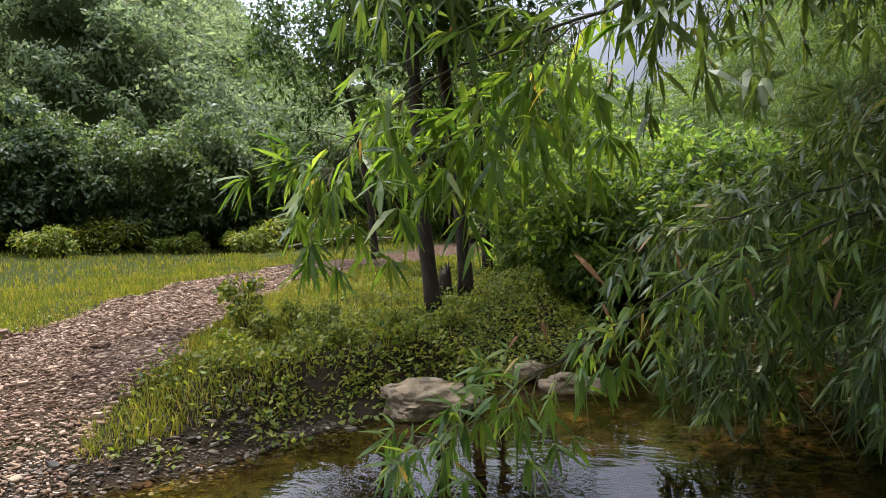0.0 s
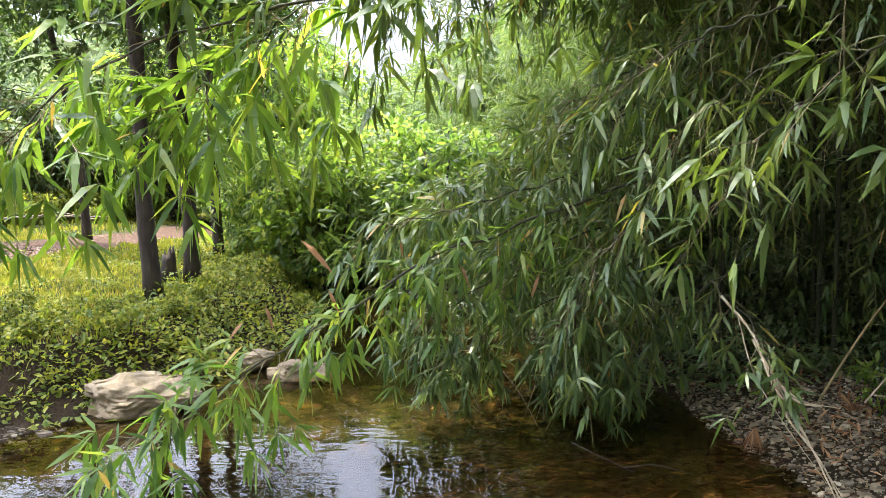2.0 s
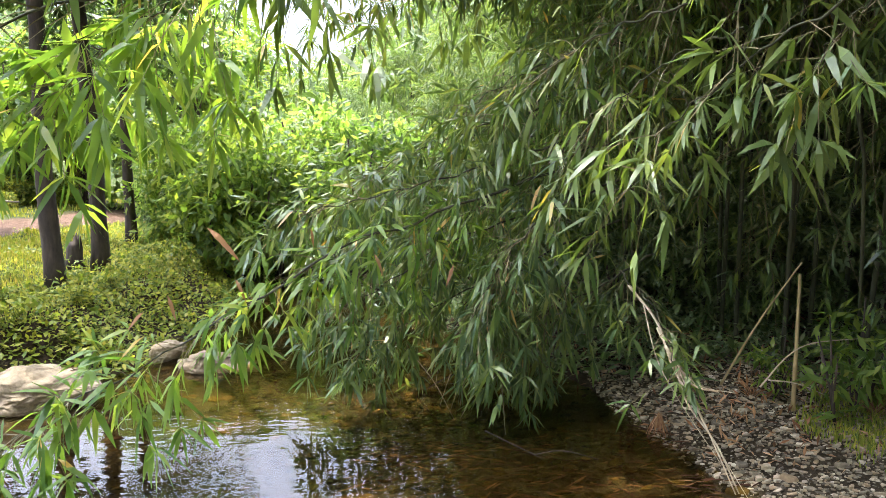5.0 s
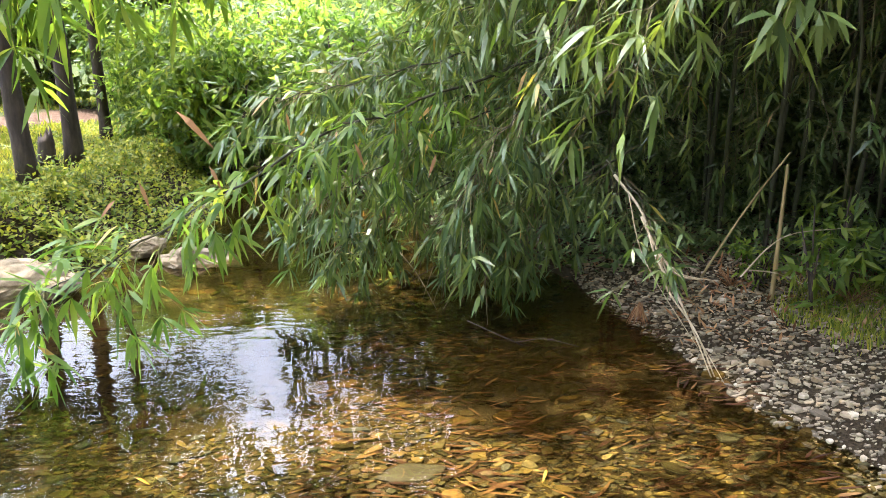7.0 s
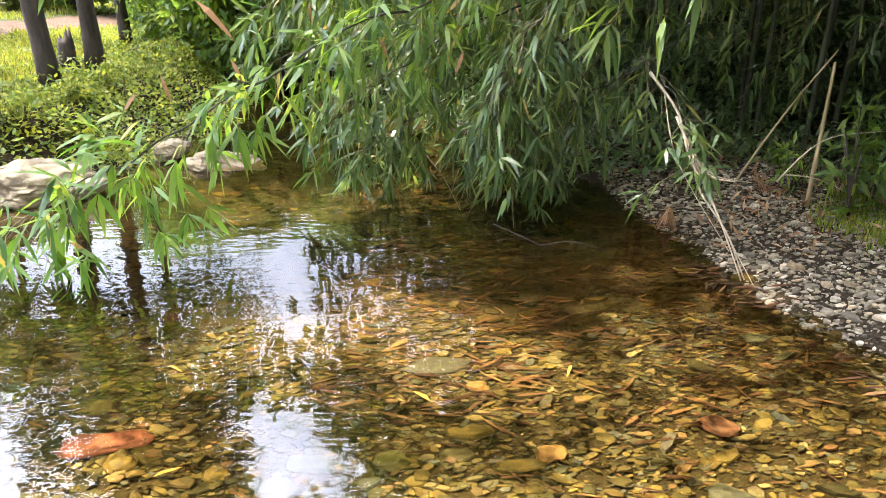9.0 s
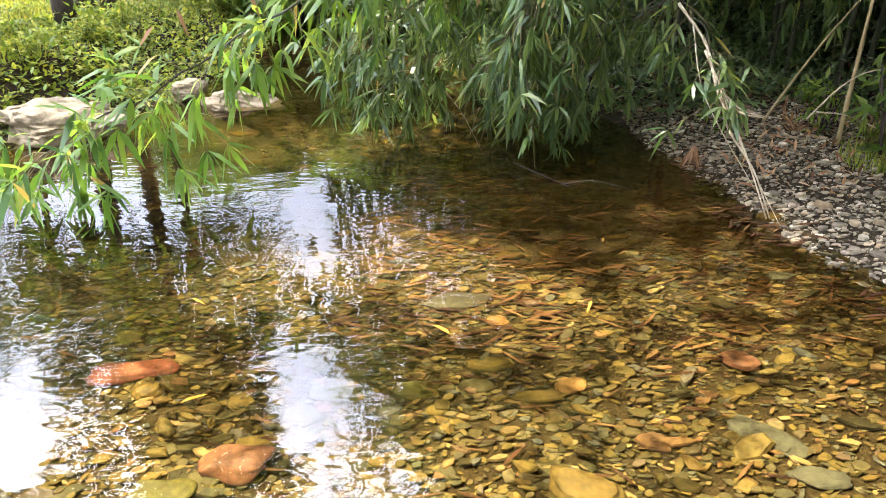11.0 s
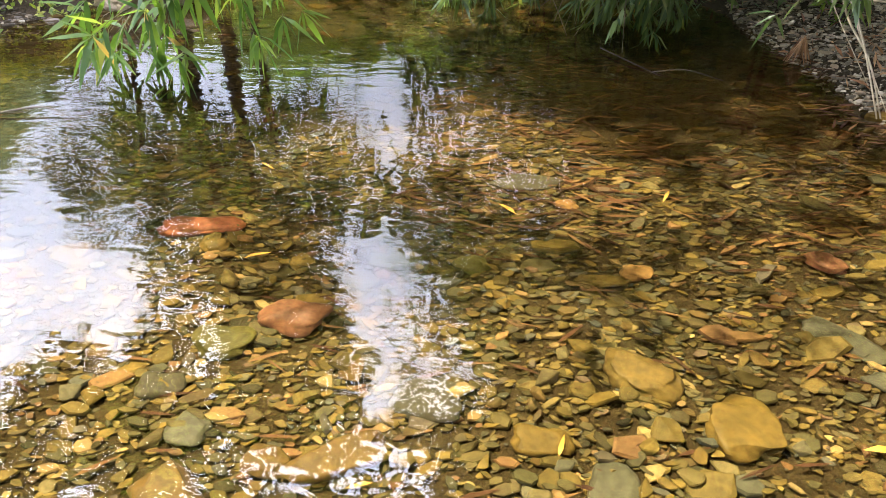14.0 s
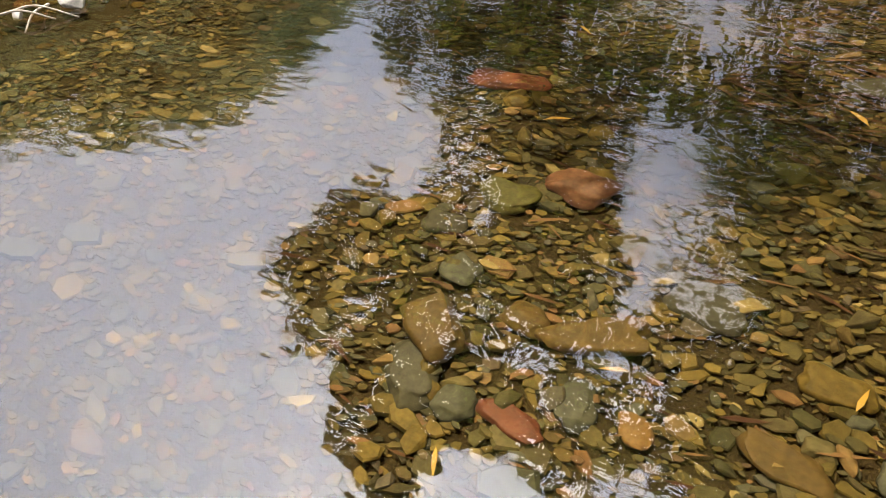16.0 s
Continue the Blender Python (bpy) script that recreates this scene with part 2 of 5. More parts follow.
def fast_mesh(name, verts, faces, smooth=False):
    """A mesh from an (n, 3) array and face arrays of one width each."""
    faces = [np.asarray(f, np.int32) for f in (faces if isinstance(faces, list) else [faces]) if len(f)]
    me = bpy.data.meshes.new(name)
    verts = np.asarray(verts, np.float32)
    me.vertices.add(len(verts))
    me.vertices.foreach_set("co", verts.ravel())
    loops = np.concatenate([f.ravel() for f in faces])
    sizes = np.concatenate([np.full(len(f), f.shape[1], np.int32) for f in faces])
    me.loops.add(len(loops))
    me.loops.foreach_set("vertex_index", loops)
    me.polygons.add(len(sizes))
    me.polygons.foreach_set("loop_start", np.r_[0, np.cumsum(sizes)[:-1]].astype(np.int32))
    me.update(calc_edges=True)
    me.validate()
    me.polygons.foreach_set("use_smooth", np.full(len(me.polygons), bool(smooth)))
    return me


def mesh_part(name, me, mat, parent=None, label="", kind=""):
    if mat is not None and not me.materials:
        me.materials.append(mat)
    ob = new(name, me)
    ob.parent = parent
    return tagged(ob, label=label, kind=kind)


def thing(name, place, label, category, group="", kind=""):
    ob = new(name)
    ob.empty_display_size = 0.1
    ob.location = place
    return tagged(ob, label, category, group, kind)


def unit(v):
    return v / np.maximum(np.linalg.norm(v, axis=-1, keepdims=True), 1e-9)


def join_geo(geos):
    vs, fs, n = [], {}, 0
    for v, faces in geos:
        for f in faces:
            if len(f):
                fs.setdefault(f.shape[1], []).append(f + n)
        vs.append(v)
        n += len(v)
    return np.concatenate(vs), [np.concatenate(f) for f in fs.values()]


def leaves_geo(p, d, up, length, width, sag=0.18, wide_at=0.3):
    """Lance-shaped leaves that bend along their length: at p, along d, faced about up. Six points each."""
    d = unit(d)
    s = unit(np.cross(d, up))
    n = np.cross(s, d)
    L, W = np.reshape(length, (-1, 1)), np.reshape(width, (-1, 1)) / 2
    down = np.array([0, 0, -1.0])
    a, b = p + d * L * wide_at + n * W * 0.3, p + d * L * 0.68 + down * L * sag * 0.4
    v = np.stack([p, a - s * W, a + s * W, b - s * W * 0.72, b + s * W * 0.72, p + d * L + down * L * sag], 1).reshape(-1, 3)
    k = np.arange(len(p))[:, None] * 6
    return v, [np.concatenate([k + [0, 2, 1], k + [3, 4, 5]]), k + [1, 2, 4, 3]]


def tube_geo(pts, radii, sides=6):
    """A tapered tube along points."""
    pts, radii = np.asarray(pts, float), np.asarray(radii, float)
    t = unit(np.gradient(pts, axis=0))
    ref = np.where(np.abs(t[:, 2:3]) > 0.9, [[1.0, 0, 0]], [[0, 0, 1.0]])
    s = unit(np.cross(t, ref))
    n = np.cross(s, t)
    a = np.arange(sides) * 2 * math.pi / sides
    ring = np.cos(a)[None, :, None] * s[:, None] + np.sin(a)[None, :, None] * n[:, None]
    v = (pts[:, None] + ring * radii[:, None, None]).reshape(-1, 3)
    i, j = np.meshgrid(np.arange(len(pts) - 1), np.arange(sides), indexing="ij")
    j2 = (j + 1) % sides
    f = np.stack([i * sides + j, i * sides + j2, (i + 1) * sides + j2, (i + 1) * sides + j], -1).reshape(-1, 4)
    caps = np.array([np.arange(sides)[::-1], np.arange(sides) + (len(pts) - 1) * sides])
    return v, [f, caps]


def bezier_path(points, count):
    """A smooth line through points (Catmull-Rom)."""
    p = np.asarray(points, float)
    p = np.vstack([2 * p[0] - p[1], p, 2 * p[-1] - p[-2]])
    u = np.linspace(0, len(p) - 3 - 1e-6, count)
    k = u.astype(int)
    t = (u - k)[:, None]
    a, b, c, e = p[k], p[k + 1], p[k + 2], p[k + 3]
    return 0.5 * (2 * b + (c - a) * t + (2 * a - 5 * b + 4 * c - e) * t**2 + (3 * b - a - 3 * c + e) * t**3)


def hash_noise(x, y, scale, seed=0.0):
    """Smooth waves that do not repeat within the place."""
    x, y = np.asarray(x) / scale, np.asarray(y) / scale
    return (np.sin(x * 1.7 + 1.3 * np.sin(y * 1.1 + seed)) + np.sin(y * 1.9 + 1.7 * np.sin(x * 0.8 + 2.1 * seed)) + np.sin((x + y) * 2.7 + seed * 3.1)) / 3


# ---- ground ----
def smooth(t):
    t = np.clip(t, 0, 1)
    return t * t * (3 - 2 * t)


SHORE_Y = [-40, -8, 0, 2.2, 2.9, 3.8, 4.55, 5.1, 5.7, 7.8, 9.6, 14, 20, 30, 60, 200]
SHORE_L = [-16, -8, -6.2, -5.2, -4.2, -3.72, -3.38, -3.1, -2.75, -2.5, -2.8, -4.6, -8, -13, -23, -75]
SHORE_R = [-6, 2.2, 2.3, 1.95, 1.72, 1.5, 1.32, 1.12, 0.85, -0.3, -1.0, -2.8, -6, -11, -21, -73]


def shore_left(y):
    return np.interp(y, SHORE_Y, SHORE_L)


def shore_right(y):
    return np.interp(y, SHORE_Y, SHORE_R)


def hill_foot(y):
    return np.interp(y, [-40, 0, 10, 16, 22, 30, 60, 200], [-40, -25, -18.5, -13.5, -14, -17.5, -33, -105])


def height(x, y):
    """The ground's height over the water."""
    x, y = np.asarray(x, float), np.asarray(y, float)
    wob = 0.12 * hash_noise(x, y, 0.7, 1.0) * smooth((y - 2) / 2)
    dl, dr = shore_left(y) - x + wob, x - shore_right(y) + 0.08 * hash_noise(x, y, 0.4, 4.0)
    inside = np.minimum(-dl, -dr)
    pool = smooth((y - 3.4) / 1.6) * smooth((x + 1.6) / 1.0) * 0.14
    bed = -0.015 - (0.115 + 1.8 * pool) * smooth(inside / 0.9) + 0.015 * hash_noise(x, y, 0.33, 2.0)
    steep = smooth((y - 2.7) / 1.6)
    ramp_l = 0.55 * (1 - np.exp(-np.maximum(dl, 0) / 2.2))
    bank_l = 0.50 * smooth(dl / 0.95) + 0.04 * hash_noise(x, y, 0.5, 3.0) * smooth(dl / 0.6)
    left = steep * bank_l + (1 - steep) * ramp_l + 0.72 * (1 - np.exp(-np.maximum(dl - 1.0, 0) / 9.0))
    left += 0.03 * hash_noise(x, y, 1.3, 5.0) * smooth(dl / 1.5)
    up = np.maximum(hill_foot(y) - x, 0)
    left += np.minimum(0.95 * np.maximum(up - 0.5, 0) * smooth(up / 8), np.interp(y, [10, 40, 110], [12, 18, 50])) * (1 + 0.12 * hash_noise(x, y, 16, 1.0))
    right = 0.22 * (1 - np.exp(-np.maximum(dr, 0) / 1.1)) + 0.015 * hash_noise(x, y, 0.5, 6.0)
    rise = np.maximum(dr - 2.2, 0)
    right += np.minimum(0.52 * rise * smooth(rise / 3), 45) * (1 + 0.12 * hash_noise(x, y, 14, 2.0))
    z = np.where(inside > 0, bed, np.where(dl > 0, np.maximum(left, -0.015 + 0.1 * dl), right))
    # unseen rise behind the ford, added to close off the sky
    z = z + np.minimum(0.85 * np.maximum(-6.5 - y, 0), 34) * (1 + 0.1 * hash_noise(x, y, 9, 7.0))
    far = np.hypot(x, y)
    z = z + np.where(y > 0, 60 * smooth((far - 260) / 500) * (0.9 + 0.35 * hash_noise(x, y, 110, 3.0)), 0)
    return z


def path_mask(x, y):
    """How far a spot belongs to the worn cart track."""
    cx = np.interp(y, [-3, 0.5, 2, 3.5, 5.5, 8, 11, 15, 22, 40], [-7.0, -6.2, -5.9, -6.2, -7.2, -8.2, -8.4, -8.2, -9.5, -15])
    half = np.interp(y, [0, 3, 6, 11, 20], [1.7, 1.25, 1.15, 1.0, 1.1])
    return smooth((half + 0.22 * hash_noise(x, y, 0.55, 8.0) - np.abs(x - cx)) / 0.45 + 0.5)


def axis_steps(lo, hi, step, reach):
    out, v, s = [], hi, step
    while v < reach:
        s *= 1.13
        v += s
        out.append(v)
    neg, v, s = [], lo, step
    while v > -reach:
        s *= 1.13
        v -= s
        neg.append(v)
    return np.array(neg[::-1] + list(np.arange(lo, hi, step)) + [hi] + out)


def build_ground():
    gx, gy = axis_steps(-9, 4.5, 0.08, 1800), axis_steps(-1.5, 13, 0.09, 1800)
    X, Y = np.meshgrid(gx, gy)
    Z = height(X, Y)
    v = np.stack([X, Y, Z], -1).reshape(-1, 3)
    i, j = np.meshgrid(np.arange(len(gy) - 1), np.arange(len(gx) - 1), indexing="ij")
    k = i * len(gx) + j
    me = fast_mesh("ground", v, np.stack([k, k + 1, k + 1 + len(gx), k + len(gx)], -1).reshape(-1, 4), smooth=True)
    dl, dr = shore_left(Y) - X, X - shore_right(Y)
    inside = np.minimum(-dl, -dr)
    path = path_mask(X, Y) * smooth((dl - 0.5) / 1.3)
    turf = np.where(dl > 0, smooth((dl - 0.75) / 0.4) * (1 - path), smooth((dr - 6.0) / 2.0))
    turf *= np.where(dl > 0, smooth((Y - 1.5 + 0.4 * dl) / 2.0), 1)
    bed = smooth((inside + 0.10) / 0.12)
    col = np.stack([path, turf, bed, np.ones_like(bed)], -1).reshape(-1, 4)
    att = me.color_attributes.new("cover", "FLOAT_COLOR", "POINT")
    att.data.foreach_set("color", col.ravel().astype(np.float32))
    ob = mesh_part("ground", me, ground_material())
    return tagged(ob, "earth banks, grassy clearing, worn track and stream bed", "ground", kind="structure")


ground = build_ground()


def build_water():
    ys = np.concatenate([np.arange(-9, 15, 0.15), np.arange(15, 46, 1.0)])
    t = np.linspace(0, 1, 40)
    lo, hi = shore_left(ys) - 0.35, shore_right(ys) + 0.3
    X = lo[:, None] + (hi - lo)[:, None] * t
    v = np.stack([X, np.repeat(ys[:, None], 40, 1), 0 * X], -1).reshape(-1, 3)
    i, j = np.meshgrid(np.arange(len(ys) - 1), np.arange(39), indexing="ij")
    k = i * 40 + j
    ob = mesh_part("water", fast_mesh("water", v, np.stack([k, k + 1, k + 41, k + 40], -1).reshape(-1, 4), smooth=True), water_material())
    ob.visible_shadow = False
    return tagged(ob, "clear shallow brown-tinted stream water with small ripples", "water", kind="structure")


water = build_water()


# ---- plant helpers ----
def many_tubes(pts, r0, r1, sides=3):
    """Thin tapered tubes along many short lines at once: pts is (k, s, 3)."""
    k, s, _ = pts.shape
    t = unit(np.gradient(pts, axis=1))
    side = unit(np.cross(t, np.array([0.31, 0.17, 0.93])))
    nrm = np.cross(side, t)
    a = np.arange(sides) * 2 * math.pi / sides
    rad = (np.reshape(r0, (-1, 1)) * np.linspace(1, 0, s) + np.reshape(r1, (-1, 1)) * np.linspace(0, 1, s))[:, :, None, None]
    v = pts[:, :, None] + (np.cos(a)[:, None] * side[:, :, None] + np.sin(a)[:, None] * nrm[:, :, None]) * rad
    base = np.arange(k)[:, None, None] * s * sides
    i, j = np.meshgrid(np.arange(s - 1), np.arange(sides), indexing="ij")
    j2 = (j + 1) % sides
    f = np.stack([i * sides + j, i * sides + j2, (i + 1) * sides + j2, (i + 1) * sides + j], -1).reshape(1, -1, 4) + base
    return v.reshape(-1, 3), [f.reshape(-1, 4)]


def random_dirs(r, n):
    return unit(r.normal(size=(n, 3)))


def droop_lines(base, way, length, sag, steps=4):
    s = np.linspace(0, 1, steps)[None, :, None]
    L = np.reshape(length, (-1, 1, 1))
    return base[:, None] + way[:, None] * L * s + np.array([0, 0, -1.0]) * (np.reshape(sag, (-1, 1, 1)) * L * s * s)


def along(line, s):
    """Points at shares s (k, m) of polylines (k, n, 3)."""
    n = line.shape[1] - 1
    u = np.clip(s * n, 0, n - 1e-6)
    i = u.astype(int)
    f = (u - i)[..., None]
    k = np.arange(len(line))[:, None]
    return line[k, i] * (1 - f) + line[k, i + 1] * f, unit(line[k, i + 1] - line[k, i])


def bamboo_spray(path, r, twigs, twig_len, per_twig, leaf_len, start=0.08, hang=0.9, lateral=0.7):
    """Twigs with fans of hanging leaves along a stem line. Returns twig lines and leaf places (p, d, up, length)."""
    path = np.asarray(path)
    line = path[None].repeat(twigs, 0)
    u = np.sort(start + (1 - start) * r.random(twigs) ** 0.85)[:, None]
    u[-1] = 1.0
    base, tang = along(line, u)
    base, tang = base[:, 0], tang[:, 0]
    way = unit(tang * 0.5 + random_dirs(r, twigs) * lateral + np.array([0, 0, -hang * 0.2]))
    L = twig_len * (0.45 + 0.8 * r.random(twigs))
    lines = droop_lines(base, way, L, hang * (0.15 + 0.5 * r.random(twigs)))
    tip = np.arange(per_twig)[None] < max(3, round(0.7 * per_twig))
    s = np.where(tip, 1.0 - 0.05 * r.random((twigs, per_twig)), r.uniform(0.35, 0.85, (twigs, per_twig)))
    p, t = along(lines, s)
    p, t = p.reshape(-1, 3), t.reshape(-1, 3)
    n = len(p)
    side = np.cross(t, random_dirs(r, twigs).repeat(per_twig, 0))
    share = (np.arange(per_twig)[None] + r.uniform(-0.4, 0.4, (twigs, per_twig))) / max(1, round(0.7 * per_twig) - 1)
    fan = np.radians(np.where(tip, 150 * share - 75, r.uniform(-70, 70, (twigs, per_twig)))).reshape(-1, 1)
    d = unit(t * np.cos(fan) + unit(side) * np.sin(fan) + random_dirs(r, n) * 0.2 + np.array([0, 0, -0.3 * hang]))
    up = unit(np.array([0, 0, 1.0]) + random_dirs(r, n) * 0.7)
    return lines, (p, d, up, leaf_len * (0.6 + 0.68 * r.random(n)))


LANCE = [fast_mesh("leaf", *leaves_geo(np.zeros((1, 3)), np.array([[0, 1.0, 0]]), np.array([[0.0, 0, 1]]), 1.0, w, sag)) for w, sag in ((0.15, 0.12), (0.17, 0.25), (0.135, 0.05), (0.16, 0.36))]
for me in LANCE:
    me.materials.append(BAMBOO_LEAF)
YOUNG = [me.copy() for me in LANCE]
for me in YOUNG:
    me.materials[0] = YOUNG_LEAF
DEAD = [me.copy() for me in LANCE[:2]]
for me in DEAD:
    me.materials[0] = DRY_LEAF


def lift_leaves(parent, leaves, count, kinds):
    """The first leaves as single parts, on shared meshes."""
    p, d, up, L = leaves
    origin = np.array(parent.location)
    for i in range(min(count, len(p))):
        y = Vector(d[i])
        x = y.cross(Vector(up[i])).normalized()
        z = x.cross(y)
        m = Matrix((x, y, z)).transposed().to_4x4()
        ob = new("leaf", kinds[i % 4])
        ob.parent = parent
        ob.matrix_basis = Matrix.Translation(Vector(p[i] - origin)) @ m @ Matrix.Scale(float(L[i]), 4)


def bamboo_branch(points, seed, twigs, twig_len, per_twig, leaf_len, label, radius=0.009, singles=0, hang=0.9, lateral=0.7, start=0.08, mat=BAMBOO_LEAF, name="bamboo_branch", group="bamboo branches over the stream"):
    r = np.random.default_rng(seed)
    path = bezier_path(points, 28)
    path += 0.012 * np.stack([np.sin(np.arange(28) * 1.3 + seed), np.cos(np.arange(28) * 0.9 + seed), np.sin(np.arange(28) * 1.7)], -1)
    ob = thing(name, tuple(path[0]), label, "bamboo branch", group)
    o = path[0]
    v, f = tube_geo(path - o, np.linspace(radius, radius * 0.25, 28), 6)
    mesh_part("stem", fast_mesh("stem", v, f, True), CULM, ob, "jointed yellow-green stem")
    lines, leaves = bamboo_spray(path, r, twigs, twig_len, per_twig, leaf_len, start, hang, lateral)
    v, f = many_tubes(lines - o, np.full(twigs, 0.0028), np.full(twigs, 0.001))
    mesh_part("branchwork", fast_mesh("branchwork", v, f), TWIG, ob, kind="stuff")
    p, d, up, L = leaves
    order = r.permutation(len(p))
    p, d, up, L = p[order], d[order], up[order], L[order]
    if singles:
        lift_leaves(ob, (p, d, up, L), singles, YOUNG if mat is YOUNG_LEAF else LANCE)
    if len(p) > singles:
        p, d, up, L = p[singles:], d[singles:], up[singles:], L[singles:]
        v, f = leaves_geo(p - o, d, up, L, L * (0.125 + 0.055 * r.random(len(L))), 0.05 + 0.3 * r.random((len(L), 1)))
        mesh_part("foliage", fast_mesh("foliage", v, f), mat, ob, kind="stuff")
    return ob


def bamboo_culm(base, top, tip, seed, branches=26, twigs=9, per_twig=7, leaf_len=0.15, low=0.35, radius=0.019):
    """A whole bamboo: jointed culm that arches over, with side branches and leaves."""
    r = np.random.default_rng(seed)
    base, top, tip = (np.array(q, float) for q in (base, top, tip))
    knee = base * 0.45 + top * 0.55 + np.array([0.25 * (base[0] - top[0]), 0.2 * (base[1] - top[1]), 0.12 * (top[2] - base[2])])
    path = bezier_path([base - (0, 0, 0.1), knee, top, tip], 40)
    ob = thing("bamboo", tuple(base), "tall arching green bamboo with dense hanging foliage", "bamboo", "bamboo grove on the bank")
    rad = np.linspace(radius, radius * 0.18, 40) * (1 + 0.14 * (np.arange(40) % 4 == 0))
    v, f = tube_geo(path - base, rad, 7)
    mesh_part("culm", fast_mesh("culm", v, f, True), CULM, ob, "green-brown jointed culm")
    u = np.sort(low + (1 - low) * r.random(branches))[:, None]
    u[-1] = 1
    p0, t0 = along(path[None].repeat(branches, 0), u)
    way = unit(t0[:, 0] * 0.45 + random_dirs(r, branches) * [1, 1, 0.45])
    stems = droop_lines(p0[:, 0], way, 0.55 + 0.8 * r.random(branches), 0.45 + 0.4 * r.random(branches), 8)
    tl, lf = [], []
    for s in stems:
        a, b = bamboo_spray(s, r, twigs, 0.34, per_twig, leaf_len, 0.15, 0.6)
        tl.append(a)
        lf.append(b)
    v, f = join_geo([many_tubes(stems - base, np.full(branches, 0.006), np.full(branches, 0.002)), many_tubes(np.concatenate(tl) - base, np.full(branches * twigs, 0.0026), np.full(branches * twigs, 0.001))])
    mesh_part("branchwork", fast_mesh("branchwork", v, f), TWIG, ob, kind="stuff")
    p, d, up, L = (np.concatenate(q) for q in zip(*lf))
    v, f = leaves_geo(p - base, d, up, L, L * (0.125 + 0.055 * r.random(len(L))), 0.05 + 0.3 * r.random((len(L), 1)))
    mesh_part("foliage", fast_mesh("foliage", v, f), BAMBOO_LEAF, ob, kind="stuff")
    return ob


def quad_leaves(p, d, up, L, W, sag=0.12):
    """Plain pointed leaves, four corners each, for plants further off."""
    d = unit(d)
    s = unit(np.cross(d, up))
    L, W = np.reshape(L, (-1, 1)), np.reshape(W, (-1, 1)) / 2
    mid = p + d * L * 0.42
    v = np.stack([p, mid + s * W, p + d * L - np.array([0, 0, 1.0]) * L * sag, mid - s * W], 1).reshape(-1, 3)
    k = np.arange(len(p))[:, None] * 4
    return v, [k + [0, 1, 2, 3]]


def lobed_foliage(r, size, lobes, count, leaf, aspect, lobe_share=(0.26, 0.42), down=0.35, low_cut=0.0):
    """Leaves in many uneven lobes that fill a form of the given half sizes and height, from the ground up."""
    size = np.array(size, float)
    c = random_dirs(r, lobes) * (0.35 + 0.55 * r.random((lobes, 1)) ** 0.6)
    c = c * size * [1, 1, 0.5] + [0, 0, size[2] * 0.5]
    lr = (lobe_share[0] + (lobe_share[1] - lobe_share[0]) * r.random(lobes)) * size[:2].mean()
    k = r.integers(0, lobes, count)
    n = random_dirs(r, count)
    n[:, 2] = np.where(n[:, 2] < -0.35, -n[:, 2], n[:, 2])
    p = c[k] + n * (lr[k] * (0.72 + 0.36 * r.random(count) ** 0.7))[:, None] * [1, 1, 0.85]
    keep = p[:, 2] > low_cut
    p, n = p[keep], n[keep]
    m = len(p)
    d = unit(n * 0.6 + random_dirs(r, m) * 0.75 + np.array([0, 0, -down]))
    up = unit(n * 1.3 + np.array([0, 0, 0.9]) + random_dirs(r, m) * 0.6)
    L = leaf * (0.55 + 0.75 * r.random(m))
    return p, d, up, L, L * aspect


def shrub(name, label, seed, size, lobes, count, leaf, aspect, mat, group, stems=4, category="shrub", down=0.35):
    r = np.random.default_rng(seed)
    ob = thing(name, (0, 0, 0), label, category, group)
    v, f = quad_leaves(*lobed_foliage(r, size, lobes, count, leaf, aspect, down=down))
    mesh_part("foliage", fast_mesh("foliage", v, f), mat, ob, kind="stuff")
    ends = random_dirs(r, stems) * np.array(size) * [0.6, 0.6, 0.25] + [0, 0, size[2] * 0.7]
    starts = ends * [0.15, 0.15, 0] + [0, 0, -0.15]
    bend = (starts + ends) / 2 + random_dirs(r, stems) * 0.12 * size[0]
    for k in range(stems):
        v, f = tube_geo(bezier_path([starts[k], bend[k], ends[k]], 6), np.linspace(0.016, 0.005, 6) * size[2], 5)
        mesh_part("stem", fast_mesh("stem", v, f, True), BARK, ob)
    return ob


def ground_at(x, y):
    return float(height(np.array([x]), np.array([y]))[0])


def spread(first, places):
    """Copies of a thing at (x, y, turn, scale); the first takes the first place."""
    for i, (x, y, turn, s) in enumerate(places):
        m = pose(x, y, ground_at(x, y) - 0.05, 0, 0, turn) @ Matrix.Scale(s, 4)
        if i == 0:
            first.matrix_basis = m
        else:
            ob = copy_thing(first, Matrix.Identity(4))
            ob.matrix_basis = m


